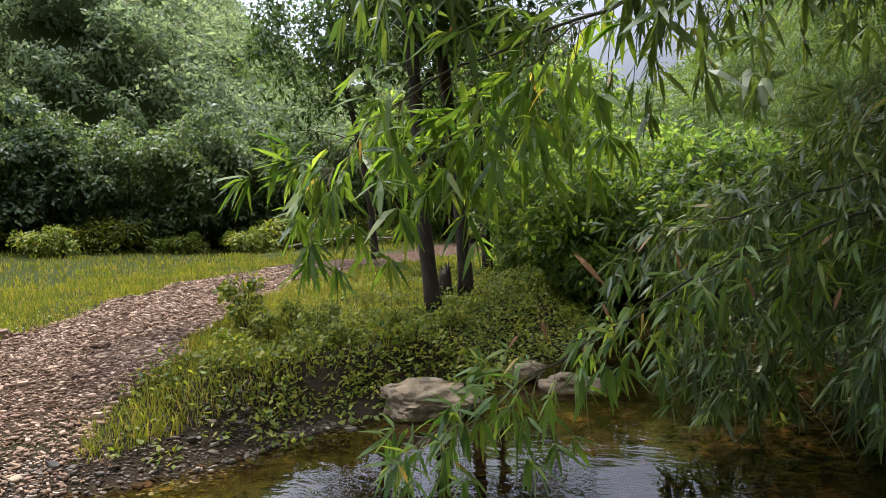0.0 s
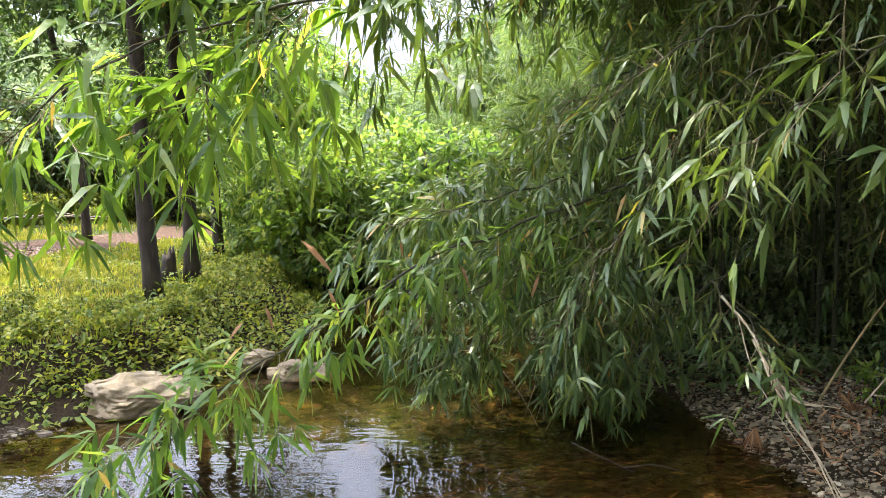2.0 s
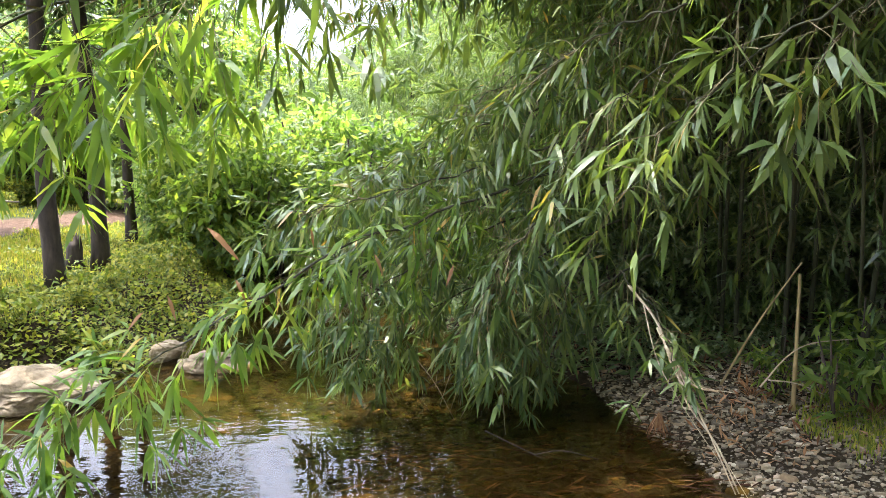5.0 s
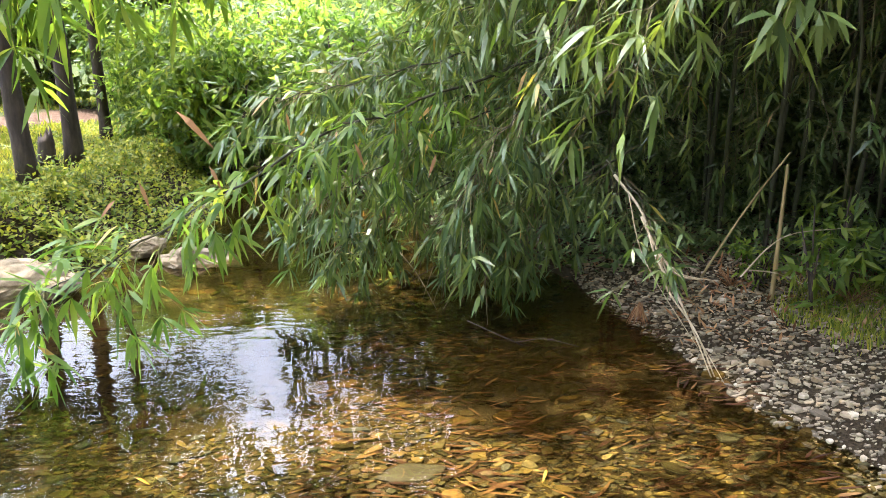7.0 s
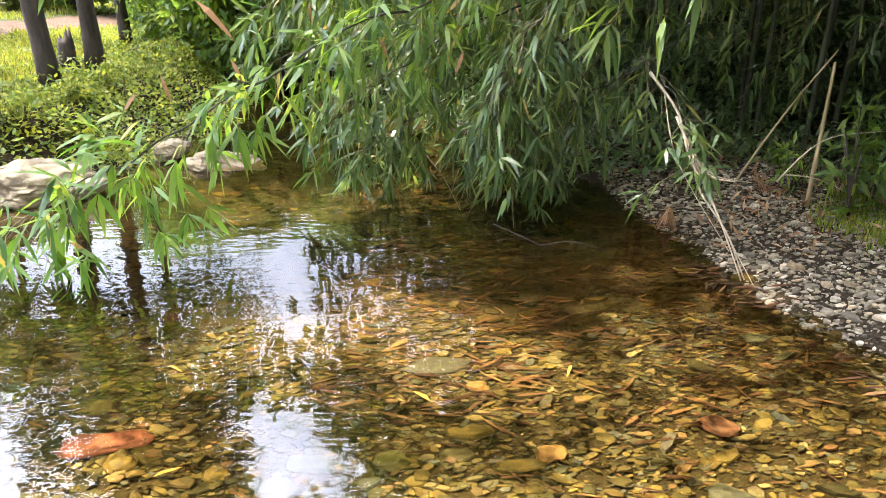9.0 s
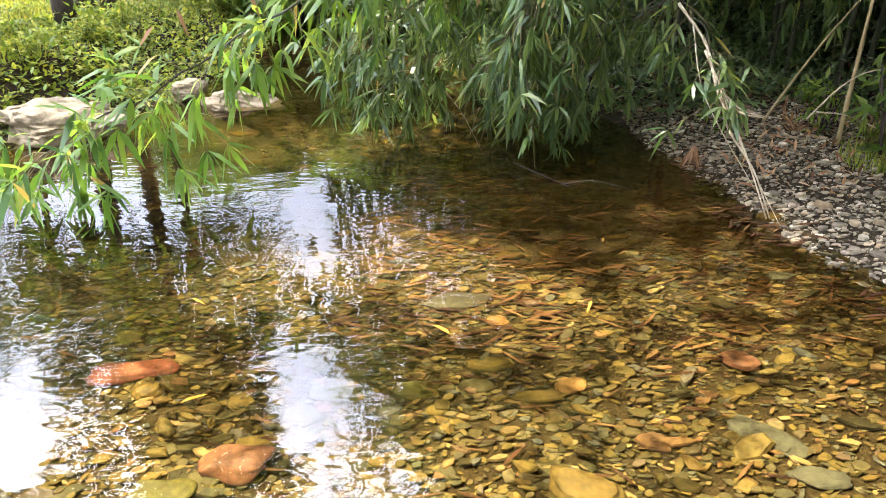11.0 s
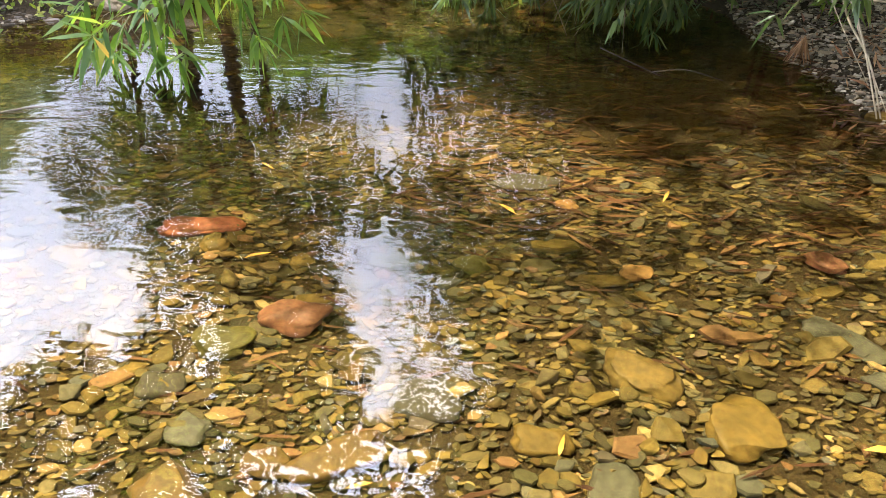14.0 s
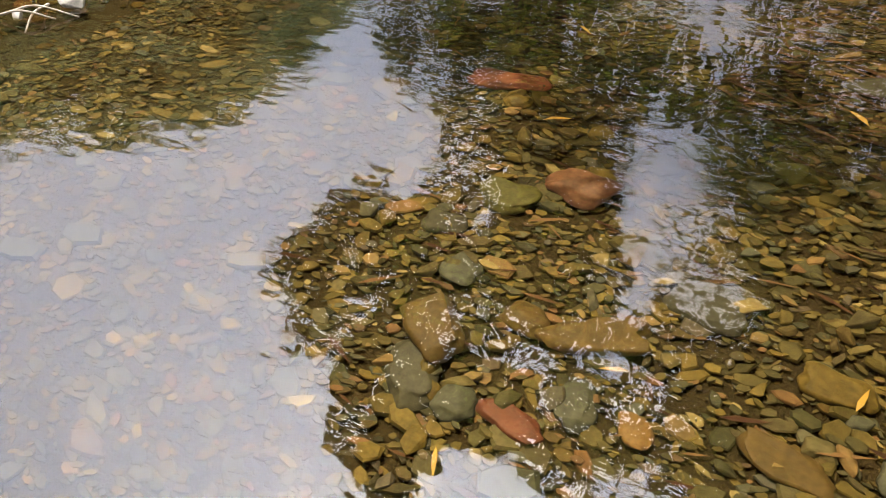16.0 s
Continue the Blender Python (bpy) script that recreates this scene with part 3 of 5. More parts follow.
# ---- trees on the left bank ----
def tree(place, trunk, radius, seed, label, limbs, crown):
    r = np.random.default_rng(seed)
    ob = thing("tree", place, label, "tree", "slender trees beside the stream")
    o = np.array(place)
    path = bezier_path(trunk, 30) - o
    rad = radius * (0.42 + 0.58 * np.linspace(1, 0, 30) ** 0.8)
    rad[:3] *= (1.3, 1.12, 1.03)
    v, f = tube_geo(path, rad, 12)
    v += 0.10 * radius * np.stack([hash_noise(v[:, 0] * 9, v[:, 2] * 3, 0.4, seed), hash_noise(v[:, 1] * 9, v[:, 2] * 3, 0.4, seed + 1), 0 * v[:, 0]], -1)
    mesh_part("trunk", fast_mesh("trunk", v, f, True), BARK, ob, "rough dark brown bark")
    ps = []
    for (u, dx, dy, dz, ln) in limbs:
        p0 = path[int(u * 29)]
        w = np.array([dx, dy, dz]) / math.sqrt(dx * dx + dy * dy + dz * dz)
        line = droop_lines(p0[None], w[None], [ln], [0.25], 9)[0]
        v, f = tube_geo(line, np.linspace(radius * 0.2, radius * 0.04, 9), 6)
        mesh_part("limb", fast_mesh("limb", v, f, True), BARK, ob)
        a, b = bamboo_spray(line, r, 20, 0.6, 18, 0.12, 0.2, 0.5, 0.9)
        v, f = many_tubes(a, np.full(20, 0.006), np.full(20, 0.0015))
        mesh_part("branchwork", fast_mesh("branchwork", v, f), BARK, ob, kind="stuff")
        ps.append(b)
    for (cx, cy, cz, sx, sz, n) in crown:
        p, d, up, L, W = lobed_foliage(r, (sx, sx, sz), 34, n, 0.15, 0.4, (0.2, 0.34))
        ps.append((p + [cx, cy, cz], d, up, L))
    p, d, up, L = (np.concatenate(q) for q in zip(*ps))
    v, f = quad_leaves(p, d, up, L, L * 0.38)
    mesh_part("crown", fast_mesh("crown", v, f), TREE_LEAF, ob, kind="stuff")
    return ob


tree((-3.98, 6.92, 0.55), [(-3.98, 6.92, 0.5), (-4.02, 6.9, 1.9), (-3.99, 6.92, 3.1), (-4.05, 6.9, 4.6), (-4.15, 6.8, 6.5), (-4.4, 6.0, 11.0)], 0.092, 1,
     "slender dark-barked tree leaning over the grassy bank", [(0.55, -0.4, 0.9, 0.6, 1.6), (0.6, 0.9, -0.2, 0.5, 1.6), (0.66, 0.3, -1.2, 0.5, 2.2), (0.62, 1.2, -1.0, 0.4, 2.6), (0.75, -0.5, -0.6, 0.6, 1.8), (0.85, 0.6, 0.6, 0.7, 1.5)],
     [(-1.1, -2.45, 6.2, 0.95, 4.2, 8500), (0.4, -1.7, 6.0, 0.75, 2.6, 1800), (-0.6, -1.5, 5.9, 0.8, 2.4, 3000), (1.9, -1.75, 5.9, 0.7, 2.0, 2000), (-0.2, 0.2, 2.9, 1.6, 2.4, 3000), (-3.2, -0.9, 5.2, 1.4, 4.6, 9000), (-2.0, -0.3, 4.1, 1.0, 3.6, 6000)])
tree((-4.17, 8.23, 0.58), [(-4.17, 8.23, 0.5), (-4.17, 8.23, 1.9), (-4.23, 8.2, 3.6), (-4.3, 8.18, 4.8), (-4.2, 8.3, 7.0), (-3.9, 8.4, 11.5)], 0.097, 2,
     "slender brown-barked tree with a broken stub at its foot", [(0.5, 0.8, 0.5, 0.6, 1.6), (0.62, -0.7, 0.8, 0.5, 2.0), (0.7, 1, -0.5, 0.5, 1.6), (0.85, -0.3, -0.7, 0.7, 1.5)],
     [(0.2, 0.1, 4.0, 1.5, 4.8, 13000), (0.0, 0.4, 2.6, 1.6, 2.4, 4000)])
tree((-4.97, 10.83, 0.72), [(-4.97, 10.83, 0.6), (-4.98, 10.83, 2.1), (-4.96, 10.84, 3.8), (-5.0, 10.9, 6.0), (-4.9, 10.9, 8.5)], 0.082, 3,
     "thin dark tree further up the grassy bank", [(0.45, -0.8, 0.3, 0.5, 1.8), (0.6, 0.9, 0.2, 0.5, 1.5), (0.75, -0.4, -0.8, 0.5, 1.5)], [(-2.4, 0.5, 3.0, 1.3, 4.6, 5000), (-0.3, 0.4, 2.4, 1.5, 2.8, 2800), (0.9, 0.0, 1.9, 1.2, 2.6, 1800)])
tree((-8.0, 11.9, 0.9), [(-8.0, 11.9, 0.8), (-8.05, 11.9, 2.4), (-8.3, 11.8, 4.4), (-8.7, 11.7, 7.0)], 0.08, 4,
     "leafy tree standing beyond the track", [(0.5, -0.9, -0.2, 0.5, 1.8), (0.6, 0.7, -0.5, 0.5, 1.4), (0.75, -0.6, 0.6, 0.5, 1.4)], [(-1.0, -0.1, 2.7, 1.6, 3.4, 5200), (0.6, 0.0, 3.4, 1.2, 3.0, 2400)])
stub_v, stub_f = tube_geo([(0, 0, -0.1), (0.0, 0, 0.03), (0.01, 0, 0.16), (0.0, 0.01, 0.25), (0.0, 0.0, 0.18)], [0.12, 0.095, 0.088, 0.075, 0.03], 11)
stub_v[:, 2] += np.where(stub_v[:, 2] > 0.2, 0.10 * np.sin(np.arange(len(stub_v)) * 2.9), 0)
tagged(mesh_part("tree_stump", fast_mesh("tree_stump", stub_v, stub_f, True), BARK), "short broken dark stump at the foot of a tree", "stump").location = (-4.42, 8.1, 0.66)

# ---- bamboo over the stream ----
LEAFY = "hanging bamboo branch with narrow green leaves above the water"
low_branch = bamboo_branch([(0.85, 4.85, 1.7), (0.24, 4.72, 1.51), (-0.23, 4.53, 1.34), (-0.59, 4.29, 1.25), (-0.95, 3.95, 1.03), (-1.33, 3.72, 0.83), (-1.6, 3.6, 0.66), (-1.92, 3.4, 0.52), (-2.15, 3.25, 0.38)], 11, 104, 0.32, 8, 0.185,
              "long drooping bamboo branch whose leafy tip touches the water", 0.011, 280, mat=YOUNG_LEAF)
bamboo_branch([(3.0, 4.7, 0.25), (2.5, 4.1, 2.2), (1.3, 3.1, 3.05), (0.3, 2.6, 2.85), (-0.35, 2.45, 2.55), (-0.64, 2.51, 2.46), (-1.0, 2.57, 2.41), (-1.37, 2.59, 2.34), (-1.69, 2.53, 2.23), (-1.93, 2.5, 2.05), (-2.1, 2.47, 1.9)], 12, 60, 0.38, 11, 0.17, LEAFY, 0.012, 240, 0.8, 0.7, 0.42, YOUNG_LEAF)
bamboo_branch([(-0.86, 2.61, 2.44), (-1.14, 2.68, 2.29), (-1.35, 2.7, 2.15), (-1.55, 2.72, 1.98)], 13, 30, 0.30, 10, 0.165, LEAFY, 0.004, 120, 0.8, mat=YOUNG_LEAF)
# unseen branch added above the view to shade the bed and block reflected sky
bamboo_branch([(3.3, 4.8, 0.3), (2.7, 4.0, 2.6), (1.4, 3.1, 3.5), (0.2, 2.7, 3.4), (-1.0, 2.5, 3.2), (-1.3, 2.48, 3.1), (-1.5, 2.45, 3.0)], 22, 62, 0.42, 9, 0.18, LEAFY, 0.013, 0, 0.7, 0.8, 0.5)
bamboo_branch([(0.05, 2.25, 2.5), (-0.18, 2.36, 2.5), (-0.41, 2.44, 2.5), (-0.66, 2.5, 2.5)], 14, 15, 0.26, 9, 0.16, LEAFY, 0.005, 120, 1.2)
bamboo_branch([(0.17, 2.54, 2.5), (-0.01, 2.66, 2.47), (-0.19, 2.76, 2.44)], 15, 9, 0.25, 8, 0.16, LEAFY, 0.004, 60, 1.2)
bamboo_branch([(1.55, 2.49, 2.34), (1.34, 2.72, 2.21), (1.18, 2.9, 2.05), (1.02, 3.06, 1.87), (0.91, 3.2, 1.61)], 16, 18, 0.34, 8, 0.19, LEAFY, 0.006, 100)
bamboo_branch([(1.77, 2.59, 2.45), (1.63, 2.68, 2.3), (1.56, 2.78, 2.15), (1.52, 2.85, 1.93)], 17, 16, 0.3, 8, 0.18, LEAFY, 0.005, 60)
bamboo_branch([(1.41, 3.13, 2.35), (1.18, 3.33, 2.26), (0.96, 3.5, 2.09), (0.76, 3.65, 1.87)], 18, 15, 0.36, 8, 0.18, LEAFY, 0.006, 60)
bamboo_branch([(1.29, 3.5, 2.54), (1.0, 3.8, 2.49), (0.67, 4.07, 2.32), (0.36, 4.31, 2.05)], 19, 18, 0.4, 9, 0.17, LEAFY, 0.007)
bamboo_branch([(1.13, 4.18, 1.08), (1.3, 4.03, 0.89), (1.33, 3.8, 0.71), (1.33, 3.62, 0.56)], 20, 18, 0.25, 6, 0.15, LEAFY, 0.006)
bamboo_branch([(1.11, 4.7, 1.2), (0.86, 4.65, 0.85), (0.66, 4.59, 0.55), (0.5, 4.51, 0.36)], 21, 40, 0.28, 9, 0.15, LEAFY, 0.006)
for i, pts in enumerate(([(1.38, 5.15, 1.63), (0.68, 5.08, 1.38), (0.08, 4.93, 1.19), (-0.42, 4.81, 0.88), (-0.75, 4.66, 0.74)],
                         [(1.41, 5.24, 1.32), (0.7, 5.18, 1.02), (0.08, 5.13, 0.73), (-0.36, 5.02, 0.5), (-0.6, 4.88, 0.38)],
                         [(1.04, 5.02, 1.96), (0.41, 4.91, 1.76), (-0.16, 4.73, 1.61), (-0.62, 4.59, 1.5), (-0.95, 4.42, 1.44)],
                         [(0.93, 4.43, 1.57), (0.59, 4.39, 1.32), (0.37, 4.41, 1.01), (0.22, 4.42, 0.76)],
                         [(1.56, 4.89, 1.1), (1.16, 4.89, 0.85), (0.74, 4.87, 0.64), (0.45, 4.91, 0.45)],
                         [(0.91, 5.45, 2.3), (0.27, 5.32, 2.03), (-0.25, 5.12, 1.82), (-0.59, 5.0, 1.65)],
                         [(1.6, 5.6, 2.0), (0.9, 5.6, 1.75), (0.3, 5.55, 1.4), (-0.2, 5.5, 1.1)],
                         [(1.7, 5.3, 2.7), (1.1, 5.2, 2.6), (0.6, 5.0, 2.4), (0.2, 4.9, 2.15)],
                         [(1.0, 6.2, 2.3), (0.3, 6.1, 2.0), (-0.4, 5.9, 1.5), (-0.9, 5.7, 1.0)], [(0.8, 6.6, 1.7), (0.1, 6.5, 1.4), (-0.5, 6.3, 0.9), (-0.95, 6.1, 0.5)])):
    bamboo_branch(pts, 30 + i, 75, 0.38, 10, 0.155, LEAFY, 0.009)

CULMS = [((2.5, 5.6), (2.1, 4.9, 3.4), (1.6, 4.6, 2.8)), ((2.5, 5.9), (2.1, 5.0, 4.4), (1.6, 4.4, 4.0)), ((2.7, 5.2), (2.1, 4.0, 4.2), (1.5, 3.2, 3.7)),
         ((2.9, 5.6), (2.5, 4.3, 4.0), (2.2, 3.3, 3.2)), ((3.2, 5.0), (3.0, 3.8, 3.6), (2.8, 3.0, 2.9)), ((2.6, 6.6), (2.2, 5.8, 5.4), (1.6, 5.0, 5.2)),
         ((3.0, 6.8), (2.6, 5.6, 5.8), (2.1, 4.6, 5.6)), ((3.6, 6.2), (3.4, 4.9, 5.0), (3.2, 3.8, 4.4)), ((2.0, 7.2), (1.6, 6.6, 3.6), (1.0, 6.2, 3.0)),
         ((2.4, 8.0), (2.0, 7.4, 4.8), (1.5, 6.9, 4.6)), ((3.0, 8.2), (2.6, 7.4, 6.2), (2.1, 6.6, 6.2)), ((3.6, 7.8), (3.3, 6.6, 6.4), (3.0, 5.6, 6.0)),
         ((4.2, 5.6), (4.1, 4.6, 4.4), (3.9, 3.6, 3.8)), ((4.0, 4.6), (3.7, 3.8, 3.2), (3.3, 3.2, 2.6)), ((1.6, 8.6), (1.3, 8.0, 2.6), (0.9, 7.6, 2.1)),
         ((3.4, 5.6), (3.0, 4.8, 3.3), (2.6, 4.2, 2.6)),
         ((1.8, 6.2), (1.5, 5.8, 2.5), (1.1, 5.4, 1.9)), ((2.6, 6.2), (2.1, 5.6, 3.4), (1.6, 5.1, 2.8)), ((2.0, 6.9), (1.9, 6.3, 2.4), (1.5, 5.9, 1.6)),
         ((2.9, 6.5), (2.8, 5.9, 2.6), (2.5, 5.4, 1.9)), ((4.4, 6.6), (4.1, 5.6, 3.6), (3.7, 4.9, 2.9)), ((4.6, 5.0), (4.4, 4.3, 3.4), (4.0, 3.6, 2.8)),
         ((3.8, 7.0), (3.5, 6.0, 3.8), (3.0, 5.3, 3.1)), ((4.8, 4.0), (4.5, 3.4, 3.6), (4.0, 2.9, 3.0)), ((3.4, 4.4), (3.2, 3.7, 4.4), (2.8, 2.8, 4.2)), ((3.0, 5.4), (2.6, 4.2, 5.0), (2.0, 3.0, 5.0)), ((3.7, 5.6), (3.6, 5.2, 2.4), (3.3, 4.9, 1.7))]
for i, (b, top, tip) in enumerate(CULMS):
    bamboo_culm((*b, ground_at(*b)), top, tip, 100 + i, 10 if tip[0] > 1.4 and tip[2] < 3.3 else 20, low=0.66 if b[0] > 2.2 and b[1] < 7.1 else 0.38)
TALL = [((2.5, 6.6), (1.0, 6.3, 7.6), (-0.5, 6.2, 7.2)), ((2.8, 6.0), (1.5, 4.6, 7.4), (0.1, 3.6, 7.0)), ((3.0, 6.9), (1.6, 5.4, 7.8), (0.4, 4.6, 7.4)), ((3.2, 5.4), (2.2, 4.0, 6.6), (1.2, 2.9, 6.0)), ((2.6, 7.2), (1.4, 6.2, 7.8), (0.2, 5.4, 7.6)),
        ((3.6, 5.0), (2.9, 3.4, 6.4), (2.2, 2.3, 5.8)), ((3.4, 6.6), (2.2, 5.4, 8.0), (1.2, 4.4, 7.8)), ((1.9, 7.6), (0.9, 7.0, 6.6), (0.1, 6.5, 6.4)), ((3.9, 4.2), (3.4, 2.9, 5.6), (2.9, 2.0, 5.0)),
        ((2.2, 8.4), (1.4, 7.8, 7.4), (0.7, 7.2, 7.4)), ((3.0, 4.9), (2.0, 3.8, 5.6), (1.3, 3.1, 5.0)), ((3.8, 6.4), (3.0, 5.8, 5.6), (2.2, 5.6, 5.2)), ((4.2, 5.2), (3.4, 4.9, 5.2), (2.5, 4.9, 4.9)), ((4.6, 6.0), (3.6, 6.2, 5.8), (2.6, 6.4, 5.6)), ((3.2, 7.6), (2.2, 7.2, 5.6), (1.2, 6.8, 5.2)), ((3.6, 8.2), (2.6, 7.6, 6.4), (1.6, 7.2, 6.2)),
        ((3.4, 7.0), (2.4, 6.6, 5.0), (1.4, 6.2, 4.6)), ((4.4, 7.4), (3.4, 7.0, 5.6), (2.4, 6.8, 5.2)), ((4.8, 5.4), (4.2, 5.2, 4.8), (3.4, 5.0, 4.6)), ((2.0, 9.2), (0.6, 9.2, 7.5), (-0.9, 9.4, 6.6)), ((2.4, 9.6), (1.0, 9.6, 8.6), (-0.6, 10.0, 8.4)), ((1.8, 8.8), (0.7, 8.6, 5.8), (-0.5, 8.6, 5.0)),
        ((2.6, 6.4), (0.6, 6.0, 6.2), (-1.2, 5.8, 5.6)), ((2.2, 9.0), (1.0, 9.0, 6.4), (0.2, 9.2, 5.4)), ((3.2, 5.6), (1.9, 4.7, 5.8), (0.9, 4.3, 5.4)), ((1.9, 9.4), (-0.2, 9.8, 6.8), (-1.9, 10.2, 5.8)),
        # culms added mostly out of view, to keep sun and sky off hollow and pool
        ((2.4, 6.2), (1.9, 6.3, 5.6), (1.0, 6.2, 5.2)), ((2.8, 6.6), (2.2, 6.7, 5.3), (1.4, 6.6, 4.8)), ((2.2, 6.8), (1.7, 6.9, 6.0), (0.8, 6.8, 5.6)), ((3.0, 5.8), (2.6, 5.9, 5.0), (1.9, 5.8, 4.6)), ((3.2, 6.4), (2.8, 6.5, 4.8), (2.1, 6.4, 4.4)), ((2.2, 5.2), (0.8, 5.2, 6.4), (-0.9, 4.3, 5.2)), ((4.3, 0.3), (4.0, 1.6, 6.0), (2.6, 2.0, 5.4)), ((4.5, -0.9), (4.2, 0.6, 6.2), (2.8, 0.9, 5.6)), ((3.9, 1.1), (3.6, 2.8, 6.4), (2.2, 3.2, 6.0)), ((4.7, -2.3), (4.4, -0.6, 6.4), (3.0, -0.2, 5.8)), ((4.6, 3.6), (3.6, 2.6, 4.6), (2.6, 2.0, 4.2)), ((4.4, 4.4), (3.4, 3.2, 5.2), (2.4, 2.6, 5.0)), ((5.0, 3.0), (4.0, 2.0, 4.4), (3.0, 1.4, 4.0)), ((4.8, 4.8), (3.8, 3.8, 5.4), (3.0, 3.2, 5.2))]
for i, (b, top, tip) in enumerate(TALL):
    b = (b[0] + 0.9, b[1] + 1.3)
    bamboo_culm((*b, ground_at(*b)), top, tip, 150 + i, 60, 10, 9, 0.21, 0.35, 0.024)

for i, (b, top, tip) in enumerate([((3.1, 9.3), (0.6, 7.5, 4.9), (-0.9, 7.0, 4.2)), ((3.3, 8.6), (1.0, 7.0, 5.4), (-0.4, 6.5, 4.6))]):
    bamboo_culm((*b, ground_at(*b)), top, tip, 190 + i, 44, 8, 7, 0.2, 0.5, 0.022)

# ---- bushes and groves ----
rr = random.Random(5)
vine_bush = shrub("bush", "dense leafy bush overgrown with vines beside the stream", 41, (1.2, 1.2, 2.7), 60, 5600, 0.16, 0.42, VINE_LEAF, "bushes at the bend")
spread(vine_bush, [(-3.85, 11.0, 0, 0.84), (-3.0, 10.2, 70, 0.88), (-2.6, 11.2, 140, 0.98), (-1.0, 9.7, 220, 0.92), (-1.25, 10.6, 300, 0.98), (-0.3, 9.2, 30, 0.74), (-4.4, 12.4, 110, 0.95), (-2.2, 12.0, 190, 1.12), (-1.7, 11.2, 50, 0.85), (-2.7, 13.6, 95, 1.15), (-3.6, 14.6, 260, 1.1),
                   (0.4, 9.0, 250, 0.74), (1.0, 8.6, 80, 0.74), (-0.4, 11.4, 20, 0.9), (1.9, 8.6, 160, 0.7), (-4.6, 11.8, 200, 0.62)])
dark_bush = shrub("bush", "dense dark shrub in the shade beneath the bamboo", 47, (1.2, 1.2, 2.7), 44, 7500, 0.14, 0.42, SHRUB_LEAF, "shaded bushes beneath the bamboo")
spread(dark_bush, [(2.7, 7.4, 10, 0.6), (3.4, 6.7, 100, 0.66), (4.1, 6.0, 190, 0.7), (4.6, 5.0, 280, 0.65), (2.1, 7.8, 45, 0.55), (3.0, 6.3, 200, 0.5), (3.7, 5.5, 60, 0.55), (4.2, 4.4, 140, 0.5), (5.0, 5.6, 20, 0.9), (4.4, 6.9, 75, 0.9), (3.6, 7.8, 250, 0.9), (5.4, 4.2, 330, 0.8)])
grove = shrub("bamboo_clump", "feathery sunlit bamboo clump on the hillside", 42, (1.9, 1.9, 5.4), 44, 11000, 0.24, 0.16, FAR_BAMBOO, "bamboo clumps on the right-hand hill", category="bamboo", down=0.7)
spread(grove, [(0.8, 14.5, 0, 0.75), (2.6, 12.0, 50, 1.0), (2.2, 16.5, 90, 1.1), (-0.6, 17.5, 120, 0.5), (4.6, 10.5, 160, 1.1), (4.4, 14.0, 200, 1.2), (1.9, 20.5, 240, 1.0), (-2.4, 21.5, 10, 0.62), (3.6, 19.0, 280, 1.3),
               (6.6, 9.0, 300, 1.1), (6.0, 12.5, 330, 1.3), (5.4, 7.2, 20, 1.0), (6.5, 16.5, 60, 1.4), (-4.0, 25.0, 100, 0.62), (-1.0, 26.0, 140, 0.7), (2.4, 25.0, 180, 1.4), (5.6, 22.5, 220, 1.5), (5.2, 4.6, 250, 0.9), (6.8, 5.6, 15, 1.2)])
wall_bush = shrub("bush", "tall dense dark-green shrub at the edge of the clearing", 43, (2.3, 2.3, 5.2), 40, 7000, 0.26, 0.45, SHRUB_LEAF, "shrubs round the clearing")
wall_bush_b = shrub("bush", "tall tangled shrub hung with creepers beside the clearing", 44, (2.0, 2.0, 6.0), 34, 6400, 0.24, 0.5, SHRUB_LEAF, "shrubs round the clearing", down=0.6)
row_a, row_b = [], []
for i in range(30):
    y = 3.0 + 24.0 * i / 29
    x = float(hill_foot(y)) - 0.8 - rr.uniform(0, 1.0)
    (row_a if i % 2 else row_b).append((x, y, rr.uniform(0, 360), rr.uniform(0.5, 0.72)))
    y2 = y + rr.uniform(-0.5, 0.5)
    (row_b if i % 2 else row_a).append((x - rr.uniform(2.0, 3.5), y2, rr.uniform(0, 360), rr.uniform(0.32, 0.46)))
spread(wall_bush, row_a)
spread(wall_bush_b, row_b)
low_bush = shrub("bush", "low leafy undergrowth along the foot of the thicket", 45, (0.9, 0.9, 0.9), 20, 2200, 0.13, 0.5, HERB_LEAF, "undergrowth at the thicket's foot")
spread(low_bush, [(float(hill_foot(y)) + 0.6 + rr.uniform(-0.9, 1.1), y, rr.uniform(0, 360), rr.uniform(0.35, 1.15)) for y in np.linspace(4, 25, 34)])


def far_woods(name, label, spots, seed, mat, leaf, aspect, per, down):
    """Woods on a far slope: crowns of uneven lobes on the ground."""
    r = np.random.default_rng(seed)
    parts = []
    for x, y, s in spots:
        p, d, up, L, W = lobed_foliage(r, (1.6 * s, 1.6 * s, 3.6 * s), 14, per, leaf * s, aspect, (0.3, 0.5), down)
        parts.append((p + [x, y, ground_at(x, y) - 0.4], d, up, L, W))
    p, d, up, L, W = (np.concatenate(q) for q in zip(*parts))
    v, f = quad_leaves(p, d, up, L, W)
    ob = mesh_part(name, fast_mesh(name, v, f), mat)
    return tagged(ob, label, "woods", kind="stuff")


